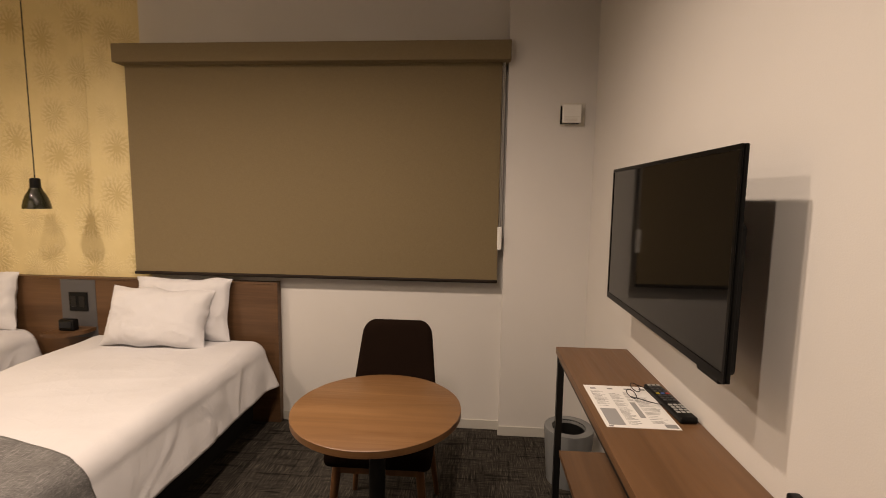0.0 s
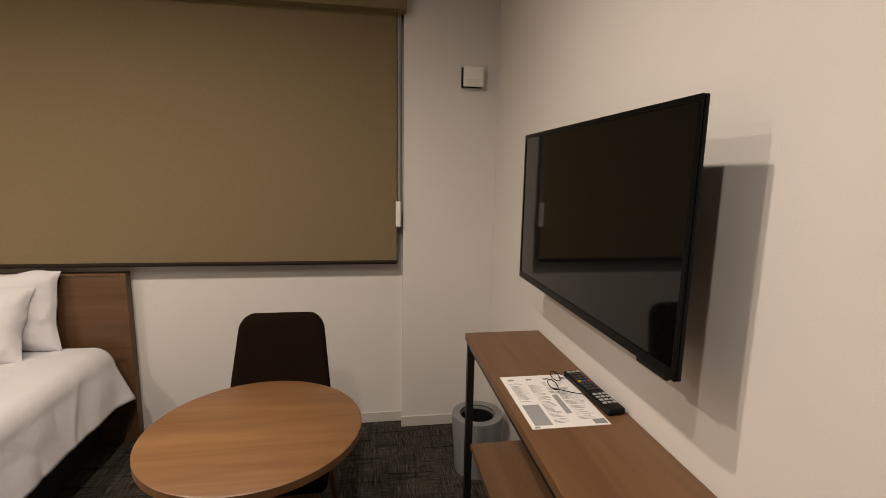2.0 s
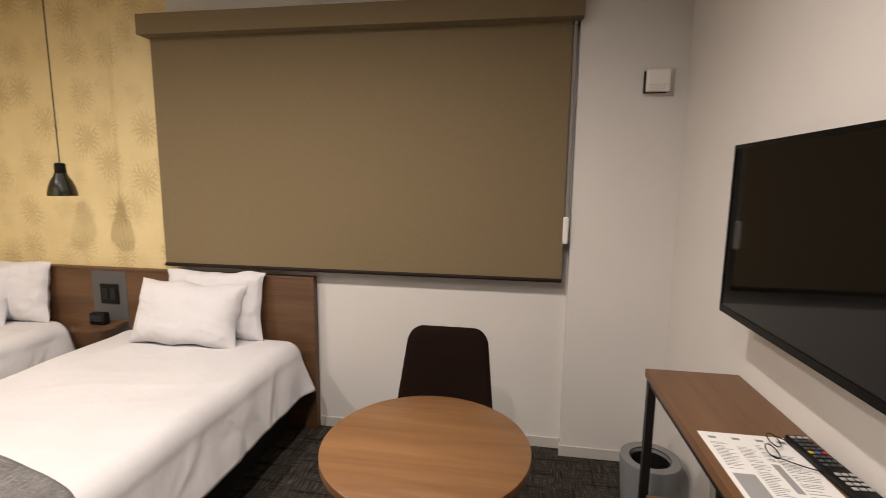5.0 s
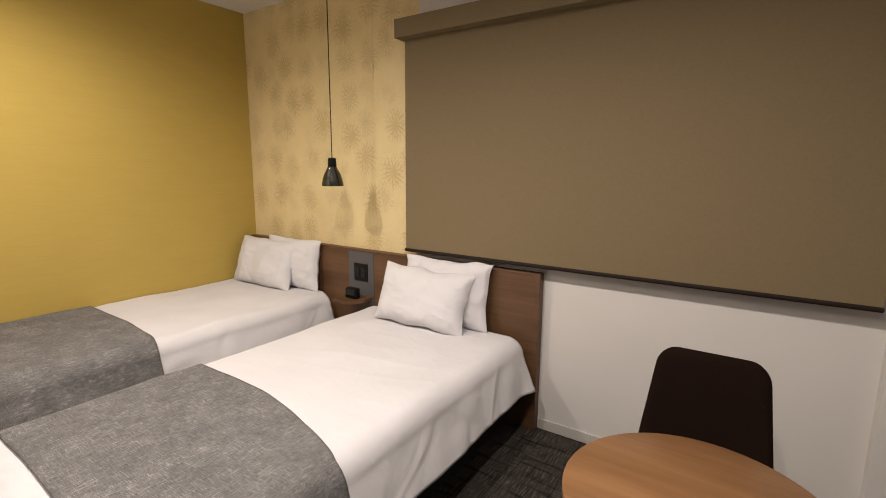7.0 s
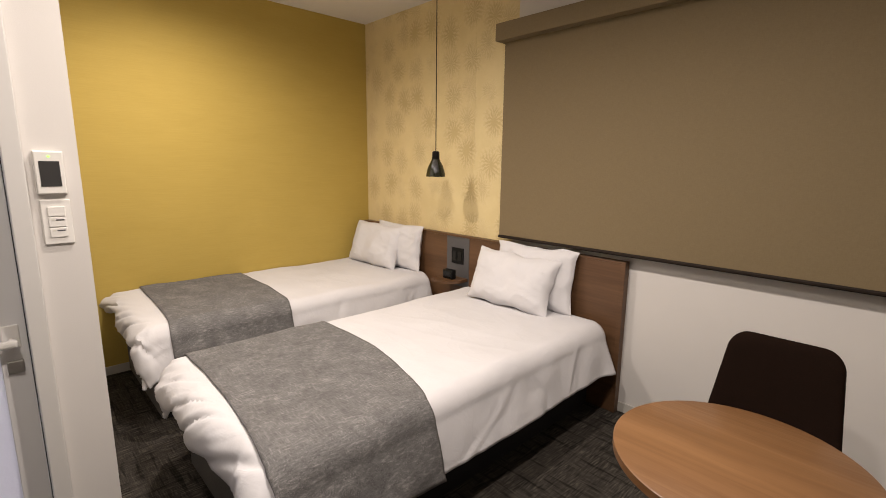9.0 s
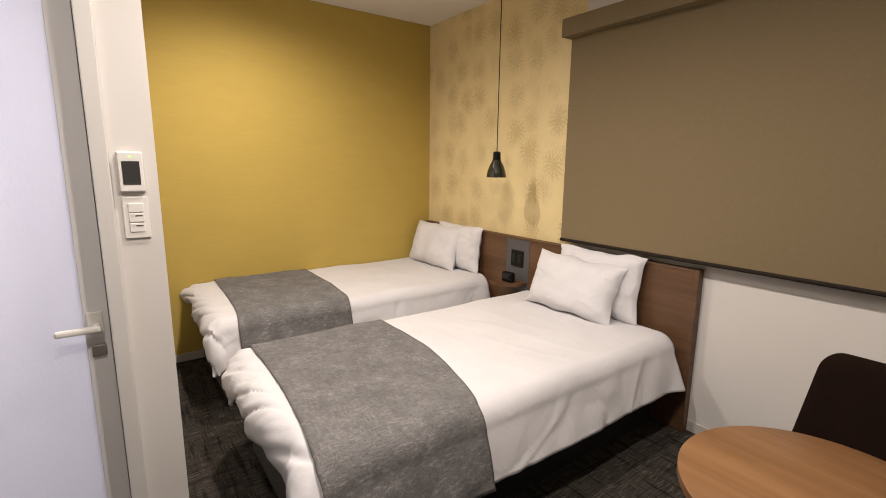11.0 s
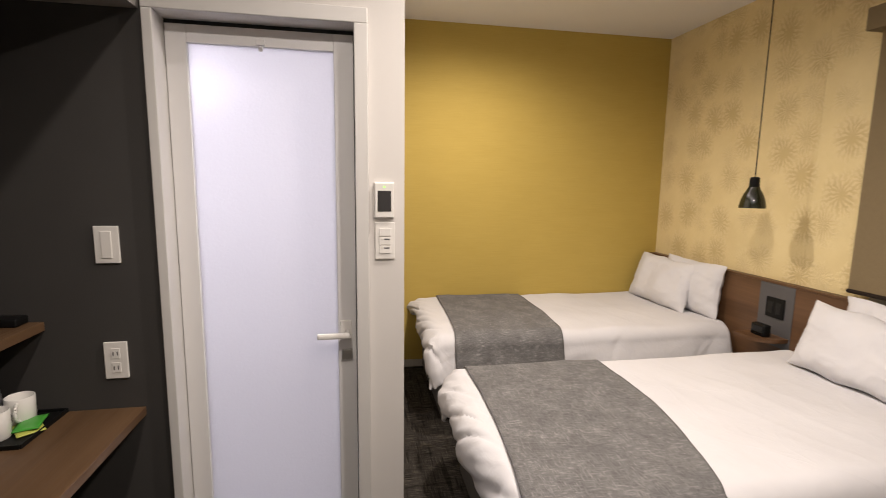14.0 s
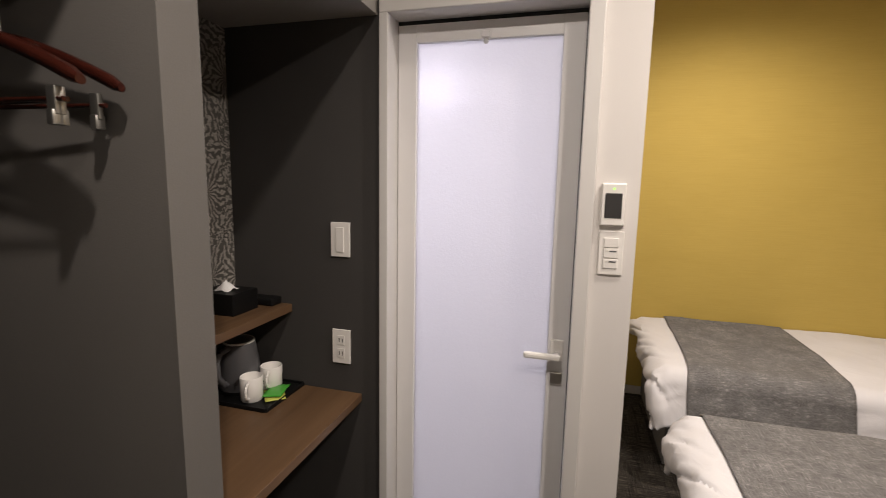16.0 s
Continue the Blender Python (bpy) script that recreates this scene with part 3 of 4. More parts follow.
def bed(cx, half, left_hang, right_hang, seed, run, skew, clip=None, top=0.548):
    head, foot = 5.29, 3.30
    d = thing("bed", "single bed with white duvet on a dark base, made up", "bed", (cx, 4.3, 0), "twin beds")
    o = Matrix.Translation((-cx, -4.3, 0))
    dr = Drape(cx, half, head, foot, top, short_end=0.35 if clip else 0.0)
    x0, x1 = cx - half + 0.0, cx + half

    def rel(bm):
        bmesh.ops.transform(bm, matrix=o, verts=bm.verts)
        return bm
    if clip:
        x0 = max(x0, clip + 0.005)
    part("base", rel(box(x0 + 0.02, x1 - 0.02, foot + 0.05, head - 0.01, 0.0, 0.27, 0.01)), M_BASE, d, "black fabric bed base")
    part("foot_panel", rel(box(x0 + 0.01, x1 - 0.01, foot + 0.02, foot + 0.049, 0.02, 0.30, 0.006)), M_FOOTBASE, d, "grey fabric foot panel")
    part("mattress", rel(box(x0 + 0.005, x1 + 0.058, foot + 0.02, head - 0.005, 0.272, top - 0.036, 0.03, 3)), M_BED, d, "white mattress")
    hem = dr.half
    duvet = part("duvet", rel(sheet(dr, -hem - left_hang, hem + right_hang, foot - 0.272, head - 0.045, 0.0125, 0.0, seed, 1.0, clip)), M_BED, d, "rumpled white cotton duvet", True, False)
    thicken(duvet, 0.019)
    # the runner lies across the foot
    r = part("bed_runner", sheet(dr, -hem - left_hang - (0.0 if clip else 0.04), hem + right_hang + 0.035, *run, 0.0165, 0.013, seed, 1.0, clip, skew), M_RUNNER, None, "", True, False)
    thicken(r, 0.006)
    tagged(r, "charcoal grey woven bed runner across the foot of the bed", "bed runner", "bed runners")
    return d


bed(-1.865, 0.497, 0.305, 0.33, 1.7, (3.345, 4.06), (0.07, 0.15))
bed(-3.335, 0.447, 0.02, 0.32, 8.3, (3.43, 4.115), (0.05, 0.05), WEST + 0.006, 0.568)


def pillow_mesh(w, h, t, seed):
    bm = bmesh.new()
    n, m = 48, 34
    for sign in (1, -1):
        rows = []
        for j in range(m + 1):
            row = []
            for i in range(n + 1):
                u, v = 2 * i / n - 1, 2 * j / m - 1
                # pinched corners, sagging sides, bulging middle
                px = u * w / 2 * (1 - 0.075 * (1 - v * v) * abs(u) ** 4)
                pz = v * h / 2 * (1 - 0.06 * (1 - u * u) * abs(v) ** 4)
                edge = max(abs(u), abs(v)) ** 6
                px += noise.noise(Vector((v * 2.1 + seed, u, seed))) * 0.014 * edge
                pz += noise.noise(Vector((u * 2.3 + seed, v, seed + 5))) * 0.016 * edge
                k = max(0.0, (1 - abs(u) ** 3.0)) ** 0.6 * max(0.0, (1 - abs(v) ** 3.0)) ** 0.6
                y = sign * t / 2 * k
                wr = noise.noise(Vector((px * 8 + seed, pz * 8, sign * 2 + seed))) * 0.016
                rad = 1 - abs(noise.noise(Vector((px * 10 + pz * 7 + seed, pz * 14 - px * 5, seed)))) * 2.6
                wr += max(0.0, rad) ** 3 * 0.007 * min(1.0, abs(u) + abs(v))
                y += sign * wr * min(1, k * 2)
                row.append(bm.verts.new((px, y, pz + h / 2)))
            rows.append(row)
        for a, b in zip(rows, rows[1:]):
            for i in range(n):
                bm.faces.new((a[i], a[i + 1], b[i + 1], b[i]))
    bmesh.ops.remove_doubles(bm, verts=bm.verts, dist=0.0008)
    return bm


def pillow(x, y, z, lean, yaw, seed, w=0.62, h=0.42, t=0.15, roll=0.0):
    ob = part("pillow", pillow_mesh(w, h, t, seed), M_BED, None, "", True)
    ob.matrix_world = pose(x, y, z, -lean, roll, yaw)
    return tagged(ob, "plump white cotton pillow leaning on the headboard", "pillow", "pillows")


pillow(-1.80, 5.215, 0.545, 8, 0, 1.0, 0.62, 0.395, 0.14)
pillow(-1.885, 5.06, 0.548, 22, 3, 4.0, 0.625, 0.36, 0.17, 2)
pillow(-3.205, 5.215, 0.563, 8, 0, 9.0, 0.61, 0.385, 0.14)
pillow(-3.42, 5.095, 0.564, 19, 2, 6.0, 0.66, 0.38, 0.17, 1)


# ---- pendant ----
def pendant():
    d = thing("pendant_lamp", "small dark green glass pendant lamp on a long cord, unlit", "pendant lamp", (-2.525, 5.05, CEIL))
    z = -CEIL
    part("cord", rod((0, 0, 1.52 + z), (0, 0, 0), 0.003), M_BLACKPLASTIC, d, "thin dark cord")
    part("cap", lathe([(0, 1.53), (0.018, 1.53), (0.025, 1.524), (0.027, 1.475), (0.024, 1.47), (0, 1.47)], 32, at=(0, 0, z)), M_BLACKPLASTIC, d, smooth=True)
    sh = [(0.029, 1.474), (0.034, 1.460), (0.050, 1.432), (0.061, 1.40), (0.067, 1.37), (0.068, 1.355), (0.065, 1.355), (0.064, 1.37), (0.058, 1.40), (0.047, 1.432), (0.031, 1.460), (0.027, 1.470)]
    part("shade", lathe(sh, 48, at=(0, 0, z)), M_GLASS, d, "glossy dark green glass shade", True)
    part("bulb", lathe([(0, 1.40), (0.016, 1.405), (0.022, 1.42), (0.018, 1.45), (0.012, 1.47), (0, 1.47)], 24, at=(0, 0, z)), M_PLASTIC, d, smooth=True)
    part("canopy", lathe([(0, 0), (0.05, 0), (0.05, -0.02), (0.045, -0.025), (0, -0.025)], 32), M_BLACKPLASTIC, d, smooth=True)


M_GLASS = mat("dark_green_glass", (0.016, 0.017, 0.009), 0.08, spec=0.6)
pendant()


# ---- table and chair ----
def round_table():
    d = thing("round_table", "round walnut cafe table with black metal post", "table", (-0.337, 4.115, 0))
    R = 0.303
    part("tabletop", lathe([(0, 0.70), (R - 0.004, 0.70), (R, 0.697), (R, 0.675), (R - 0.006, 0.671), (0, 0.671)], 96), M_TABLE, d, smooth=True)
    part("post", lathe([(0, 0.67), (0.09, 0.67), (0.09, 0.662), (0.03, 0.66), (0.03, 0.02), (0, 0.02)], 32), M_BLACK, d, smooth=True)
    part("foot", lathe([(0, 0.022), (0.03, 0.022), (0.2, 0.012), (0.205, 0.004), (0.205, 0), (0, 0)], 48), M_BLACK, d, smooth=True)


round_table()


def chair():
    d = thing("chair", "dark brown upholstered chair with wooden legs behind the table", "chair", (-0.364, 4.45, 0))
    # backrest: a padded shell, leaning back, with rounded top corners
    bm = bmesh.new()
    n, z0, z1 = 28, 0.40, 0.857
    steps = [0.86 * i / 20 for i in range(21)] + [0.86 + 0.14 * math.sin(math.pi / 2 * i / 12) for i in range(1, 13)]
    for side in (1, -1):
        rows = []
        for v in steps:
            half = 0.213 - 0.050 * v
            if v > 0.86:
                c = (v - 0.86) / 0.14
                half -= 0.058 * (1 - math.sqrt(max(0, 1 - c * c)))
            row = []
            for i in range(n + 1):
                u = math.sin(math.pi / 2 * (2 * i / n - 1))
                pad = max(0.0, 1 - abs(u) ** 10) ** 0.5 * max(0.0, 1 - abs(2 * v - 1) ** 14) ** 0.5
                y = 0.175 + 0.10 * v - 0.04 * u * u * (1 - v) + side * 0.019 * pad
                row.append(bm.verts.new((u * half, y, z0 + (z1 - z0) * v)))
            rows.append(row)
        for a, b in zip(rows, rows[1:]):
            for i in range(n):
                bm.faces.new((a[i], a[i + 1], b[i + 1], b[i]))
    bmesh.ops.remove_doubles(bm, verts=bm.verts, dist=0.0004)
    back = part("backrest", bm, M_CHAIR, d, smooth=True)
    part("seat", box(-0.215, 0.215, -0.24, 0.19, 0.385, 0.45, 0.028, 4), M_CHAIR, d, smooth=True)
    for sx in (-1, 1):
        part("leg", rod((sx * 0.165, -0.19, 0.39), (sx * 0.205, -0.225, 0.0), 0.019, 0.012), M_LEG, d, "tapered wooden leg", True)
        part("leg", rod((sx * 0.165, 0.15, 0.39), (sx * 0.205, 0.22, 0.0), 0.019, 0.012), M_LEG, d, "tapered wooden leg", True)
    part("front_rail", box(-0.17, 0.17, -0.205, -0.175, 0.352, 0.384), M_LEG, d)
    part("back_rail", box(-0.17, 0.17, 0.135, 0.165, 0.352, 0.384), M_LEG, d)


chair()


# ---- desk, television ----
def desk():
    d = thing("desk", "narrow walnut console desk with black metal frame along the wall", "desk", (0.51, 3.6, 0))
    o = Vector((0.51, 3.6, 0))

    def rel(x0, x1, y0, y1, z0, z1, bevel=0.0, bm=None):
        return box(x0 - o.x, x1 - o.x, y0 - o.y, y1 - o.y, z0 - o.z, z1 - o.z, bevel, 2, bm)
    part("desktop", rel(0.362, EAST - 0.003, 2.72, 4.517, 0.788, 0.816, 0.0015), M_DESK, d)
    part("low_shelf", rel(0.385, EAST - 0.03, 2.75, 4.475, 0.345, 0.367, 0.0015), M_DESK, d)
    for y0, y1 in ((4.485, 4.512), (2.725, 2.752)):
        part("leg", rel(0.368, 0.395, y0, y1, 0, 0.788, 0.001), M_BLACK, d, "black square steel leg")
        part("leg", rel(EAST - 0.04, EAST - 0.013, y0, y1, 0, 0.788, 0.001), M_BLACK, d, "black square steel leg")
        part("crossbar", rel(0.395, EAST - 0.04, y0 + 0.003, y1 - 0.003, 0.32, 0.344), M_BLACK, d)
    part("front_rail", rel(0.371, 0.392, 2.752, 4.485, 0.764, 0.787), M_BLACK, d)


desk()


def television():
    d = thing("television", "flat black television on a wall bracket, switched off", "television", (0.535, 3.96, 1.317))
    o = Vector((0.535, 3.96, 1.317))

    def rel(x0, x1, y0, y1, z0, z1, bevel=0.0, bm=None):
        return box(x0 - o.x, x1 - o.x, y0 - o.y, y1 - o.y, z0 - o.z, z1 - o.z, bevel, 2, bm)
    y0, y1, z0, z1 = 3.512, 4.405, 1.066, 1.568
    part("body", rel(0.5375, 0.549, y0, y1, z0, z1, 0.003), M_BEZEL, d)
    part("screen", rel(0.5362, 0.5374, y0 + 0.012, y1 - 0.012, z0 + 0.022, z1 - 0.012), M_SCREEN, d, "glossy dark screen")
    be = rel(0.534, 0.5374, y0, y1, z0, z0 + 0.0215, 0.001)
    be = rel(0.534, 0.5374, y0, y1, z1 - 0.0115, z1, 0.001, be)
    be = rel(0.534, 0.5374, y0, y0 + 0.0115, z0 + 0.0215, z1 - 0.0115, 0.001, be)
    be = rel(0.534, 0.5374, y1 - 0.0115, y1, z0 + 0.0215, z1 - 0.0115, 0.001, be)
    part("bezel", be, M_BEZEL, d)
    part("rear_housing", rel(0.5495, 0.580, y0 + 0.034, y1 - 0.034, z0 + 0.004, z0 + 0.34, 0.012), M_BLACKPLASTIC, d)
    part("receiver", rel(0.538, 0.549, y0 + 0.03, y0 + 0.13, z0 - 0.012, z0 + 0.002, 0.003), M_BLACKPLASTIC, d)
    br = rel(0.5805, EAST - 0.002, 3.80, 4.12, 1.18, 1.46, 0.003)
    part("wall_bracket", br, M_BLACK, d)


television()


def vent():
    d = thing("wall_vent", "square ivory plastic wall ventilator with a printed label", "vent", (0.535, NORTH - 0.07, 1.91))
    part("plate", box(-0.069, 0.069, -0.008, 0, -0.046, 0.081, 0.003), M_PLASTIC2, d)
    # black block stands in for the shade between plate and cover
    part("gap", box(-0.069, 0.034, -0.018, -0.008, -0.036, 0.062), M_BLACKPLASTIC, d, "black block painting the shade behind the cover")
    part("cover", box(-0.061, 0.042, -0.046, -0.018, -0.033, 0.067, 0.005), M_PLASTIC, d)
    lab = bmesh.new()
    for z in (0.0, -0.007, -0.014, -0.021):
        box(-0.052, 0.020 if z else 0.034, -0.0466, -0.0462, z - 0.0035, z, bm=lab)
    p = part("printing", lab, M_PLASTIC2, d, "faint grey printed lines")
    p["kind"] = "stuff"


vent()


def bin_():
    d = thing("waste_bin", "grey plastic waste bin lined with a black bag beside the desk", "waste bin", (0.505, 4.86, 0))
    part("body", lathe([(0, 0.005), (0.105, 0), (0.125, 0.27), (0.122, 0.285), (0.085, 0.285), (0.08, 0.27), (0.075, 0.02), (0, 0.02)], 48), M_BIN, d, smooth=True)
    part("liner", lathe([(0.084, 0.283), (0.079, 0.26), (0.07, 0.15), (0, 0.14)], 32), M_BAG, d, smooth=True)


bin_()


# ---- alcove ----
def shelf(name, z, front):
    d = structure(name, box(BX + 0.001, -1.151, 1.551, front, z - 0.03, z, 0.0015), M_SHELF, "walnut laminate alcove shelf")
    return d


shelf("shelf_lower", 0.681, 2.086)
shelf("shelf_upper", 0.998, 1.80)


M_LED = mat("green_led", (0.2, 0.6, 0.1), 0.4)
M_LED.node_tree.nodes["Principled BSDF"].inputs["Emission Color"].default_value = (0.35, 1.0, 0.1, 1)
M_LED.node_tree.nodes["Principled BSDF"].inputs["Emission Strength"].default_value = 1.5


def plate(name, label, y0, y1, z0, z1):
    d = thing(name, label, "switch", (BX, (y0 + y1) / 2, (z0 + z1) / 2))
    w, h = (y1 - y0) / 2, (z1 - z0) / 2
    part("cover_plate", box(0.0, 0.008, -w, w, -h, h, 0.002), M_PLASTIC, d)
    return d, w, h


d, w, h = plate("light_switch", "white wide-rocker light switch on the charcoal wall", 1.971, 2.045, 1.191, 1.315)
part("rocker", box(0.008, 0.012, -0.016, 0.016, -0.045, 0.045, 0.002), M_PLASTIC, d)
d, w, h = plate("power_outlet", "white double power outlet on the charcoal wall", 1.971, 2.043, 0.791, 0.92)
for dz in (-0.025, 0.025):
    part("socket", box(0.008, 0.010, -0.014, 0.014, dz - 0.018, dz + 0.018, 0.001), M_PLASTIC, d)
    part("slot", box(0.0095, 0.0105, -0.008, -0.005, dz - 0.007, dz + 0.007), M_BLACKPLASTIC, d)
    part("slot", box(0.0095, 0.0105, 0.005, 0.008, dz - 0.007, dz + 0.007), M_BLACKPLASTIC, d)
d, w, h = plate("thermostat", "white wall thermostat with a dark display", 2.882, 2.952, 1.342, 1.47)
part("housing", box(0.008, 0.018, -0.034, 0.034, -0.062, 0.062, 0.003), M_PLASTIC, d)
part("status_lamp", box(0.018, 0.0192, -0.003, 0.003, 0.045, 0.050), M_LED, d, "lit green status lamp")
part("display", box(0.018, 0.0195, -0.024, 0.024, -0.040, 0.034, 0.001), M_DISPLAY, d, "dark grey display")
d, w, h = plate("switch_panel", "white three-gang light switch panel under the thermostat", 2.884, 2.955, 1.192, 1.326)
for dz in (-0.032, 0.0, 0.032):
    part("button", box(0.008, 0.0115, -0.021, 0.021, dz - 0.0145, dz + 0.0145, 0.0015), M_PLASTIC, d)
    if dz < 0.03:
        part("mark", box(0.0115, 0.0122, -0.004, 0.016, dz + 0.004, dz + 0.008), M_GREYPANEL, d, "small printed mark")
        part("pilot_lamp", box(0.0115, 0.0124, -0.014, -0.008, dz + 0.0045, dz + 0.0085), M_PLASTIC2, d)


# ---- recessed ceiling lamps ----
M_LENS = mat("lamp_lens", (1, 1, 1), 0.4)
M_LENS.node_tree.nodes["Principled BSDF"].inputs["Emission Color"].default_value = (*WARM, 1)
M_LENS.node_tree.nodes["Principled BSDF"].inputs["Emission Strength"].default_value = 6.0
for lx, ly, w in LIGHTS:
    d = thing("downlight", "small round recessed ceiling downlight, lit", "downlight", (lx, ly, CEIL), "ceiling downlights")
    part("trim_ring", lathe([(0.036, -0.001), (0.05, -0.001), (0.05, -0.006), (0.044, -0.009), (0.036, -0.004)], 32), M_PLASTIC, d, smooth=True)
    part("lens", lathe([(0, -0.001), (0.035, -0.001), (0.035, -0.003), (0, -0.003)], 24), M_LENS, d, "glowing lens")


# ---- things on the desk ----
TOP = 0.816
M_PAPER = mat("printed_paper", (0.78, 0.77, 0.75), 0.7)
M_INK = mat("grey_print", (0.30, 0.30, 0.30), 0.8)
M_INK2 = mat("dark_print", (0.25, 0.25, 0.25), 0.8)


def leaflet():
    d = thing("leaflet", "white printed information sheet lying on the desk", "paper", (0.488, 3.952, TOP))
    part("sheet", box(-0.103, 0.103, -0.149, 0.149, 0.0, 0.0012), M_PAPER, d)
    z0, z1 = 0.0012, 0.0016
    rnd = random.Random(4)
    part("tinted_block", box(-0.092, -0.045, -0.135, -0.03, z0, z1), M_INK, d, "grey tinted text block")
    part("tinted_block", box(0.012, 0.028, -0.085, 0.02, z0, z1), M_INK, d, "grey tinted text block")
    ink = bmesh.new()
    for col, (a, b, lo, hi) in enumerate(((-0.09, -0.045, -0.01, 0.10), (-0.035, 0.005, -0.13, 0.085), (0.035, 0.09, -0.115, 0.06), (0.012, 0.03, 0.03, 0.10))):
        y = hi
        while y > lo:
            box(a, a + (b - a) * rnd.uniform(0.55, 1.0), y - 0.0015, y, z0, z1, bm=ink)
            y -= rnd.choice((0.006, 0.006, 0.0065, 0.011))
    for x in (-0.085, -0.03, 0.025, 0.075):
        box(x, x + 0.018, 0.118, 0.128, z0, z1, bm=ink)
    box(-0.095, -0.082, -0.146, -0.139, z0, z1, bm=ink)
    box(0.065, 0.098, -0.142, -0.120, z0, z1, bm=ink)
    p = part("printing", ink, M_INK2, d, "rows of dark print")
    p["kind"] = "stuff"


leaflet()


def spectacles():
    d = thing("spectacles", "thin dark-framed spectacles lying on the leaflet", "spectacles", (0.53, 4.03, TOP + 0.003))
    d.matrix_world = pose(0.53, 4.03, TOP + 0.003, 0, 0, 62)

    def ring(cx):
        pts = [(cx + 0.024 * math.cos(a), 0.0, 0.018 + 0.017 * math.sin(a)) for a in [2 * math.pi * i / 20 for i in range(21)]]
        return [(x, 0.9 * (z - 0.018), 0.004 + z * 0.55) for x, _, z in pts]
    for cx in (-0.031, 0.031):
        part("rim", tube(ring(cx), 0.0014, 6), M_BLACKPLASTIC, d)
    part("bridge", tube([(-0.008, 0.006, 0.018), (0, 0.009, 0.020), (0.008, 0.006, 0.018)], 0.0012, 6), M_STEEL, d)
    part("temple", tube([(-0.055, 0.004, 0.015), (-0.05, -0.06, 0.008), (-0.035, -0.115, 0.002)], 0.0014, 6), M_BLACKPLASTIC, d)
    part("temple", tube([(0.055, 0.004, 0.015), (0.045, -0.055, 0.009), (0.0, -0.095, 0.003)], 0.0014, 6), M_BLACKPLASTIC, d)


spectacles()


def remote():
    d = thing("remote_control", "black television remote control with many small buttons", "remote control", (0.617, 3.965, TOP))
    d.matrix_world = pose(0.617, 3.965, TOP, 0, 0, 4)
    part("body", box(-0.026, 0.026, -0.125, 0.125, 0.0, 0.02, 0.006, 3), M_BLACKPLASTIC, d, smooth=True)
    grey = mat("grey_rubber_button", (0.36, 0.36, 0.35), 0.6)
    dark = mat("dark_rubber_button", (0.05, 0.05, 0.052), 0.6)
    hues = [mat("blue_button", (0.04, 0.10, 0.35), 0.5), mat("red_button", (0.35, 0.03, 0.03), 0.5), mat("green_button", (0.04, 0.22, 0.06), 0.5), mat("yellow_button", (0.45, 0.33, 0.03), 0.5)]
    for r in range(13):
        y = 0.108 - r * 0.0165
        if r == 8:
            continue
        for c in (-1, 0, 1):
            m = hues[(r + c) % 4] if r == 4 else (grey if r > 8 or r == 0 else dark)
            part("button", box(c * 0.015 - 0.0055, c * 0.015 + 0.0055, y - 0.0045, y + 0.0045, 0.0195, 0.0225, 0.001, 1), m, d)


remote()

d = thing("cable_adapter", "small black power adapter on the desk by the wall", "adapter", (0.635, 3.44, TOP))
part("body", box(0.0, 0.026, -0.05, 0.005, 0, 0.060, 0.005, 3), M_BLACKPLASTIC, d, smooth=True)
part("cable", tube([(0.0, -0.034, 0.012), (0.005, -0.08, 0.004), (0.012, -0.16, 0.004), (0.008, -0.24, 0.004)], 0.0028), M_BLACKPLASTIC, d)

# ---- between the beds ----
d = thing("wall_socket", "black socket and switch plate set in the grey panel", "socket", (-2.535, 5.2975, 0.755))
part("cover_plate", box(-0.062, 0.062, -0.009, 0, -0.062, 0.060, 0.003), M_BLACKPLASTIC, d)
for dx in (-0.028, 0.028):
    part("rocker", box(dx - 0.018, dx + 0.018, -0.013, -0.009, -0.035, 0.035, 0.002), M_BLACK, d)
d = thing("bedside_clock", "small black alarm clock on the bedside shelf", "clock", (-2.53, 5.20, 0.5905))
part("body", box(-0.05, 0.05, -0.022, 0.028, 0, 0.072, 0.010, 3), M_BLACKPLASTIC, d, smooth=True)
part("face", box(-0.04, 0.04, -0.024, -0.021, 0.014, 0.062, 0.001), M_SCREEN, d, "glossy black face")

# ---- alcove things ----
SH = 0.681


def tray():
    d = thing("serving_tray", "black rectangular serving tray on the lower shelf", "tray", (-1.78, 1.73, SH))
    part("base", box(-0.112, 0.112, -0.17, 0.112, 0, 0.006, 0.002), M_BLACKPLASTIC, d)
    for nm, b in (("rim", (-0.115, 0.115, 0.1125, 0.118)), ("rim", (-0.115, 0.115, -0.1755, -0.1705)), ("rim", (-0.1178, -0.1125, -0.17, 0.112)), ("rim", (0.1125, 0.1178, -0.17, 0.112))):
        part(nm, box(*b, 0, 0.014, 0.0015), M_BLACKPLASTIC, d)


tray()


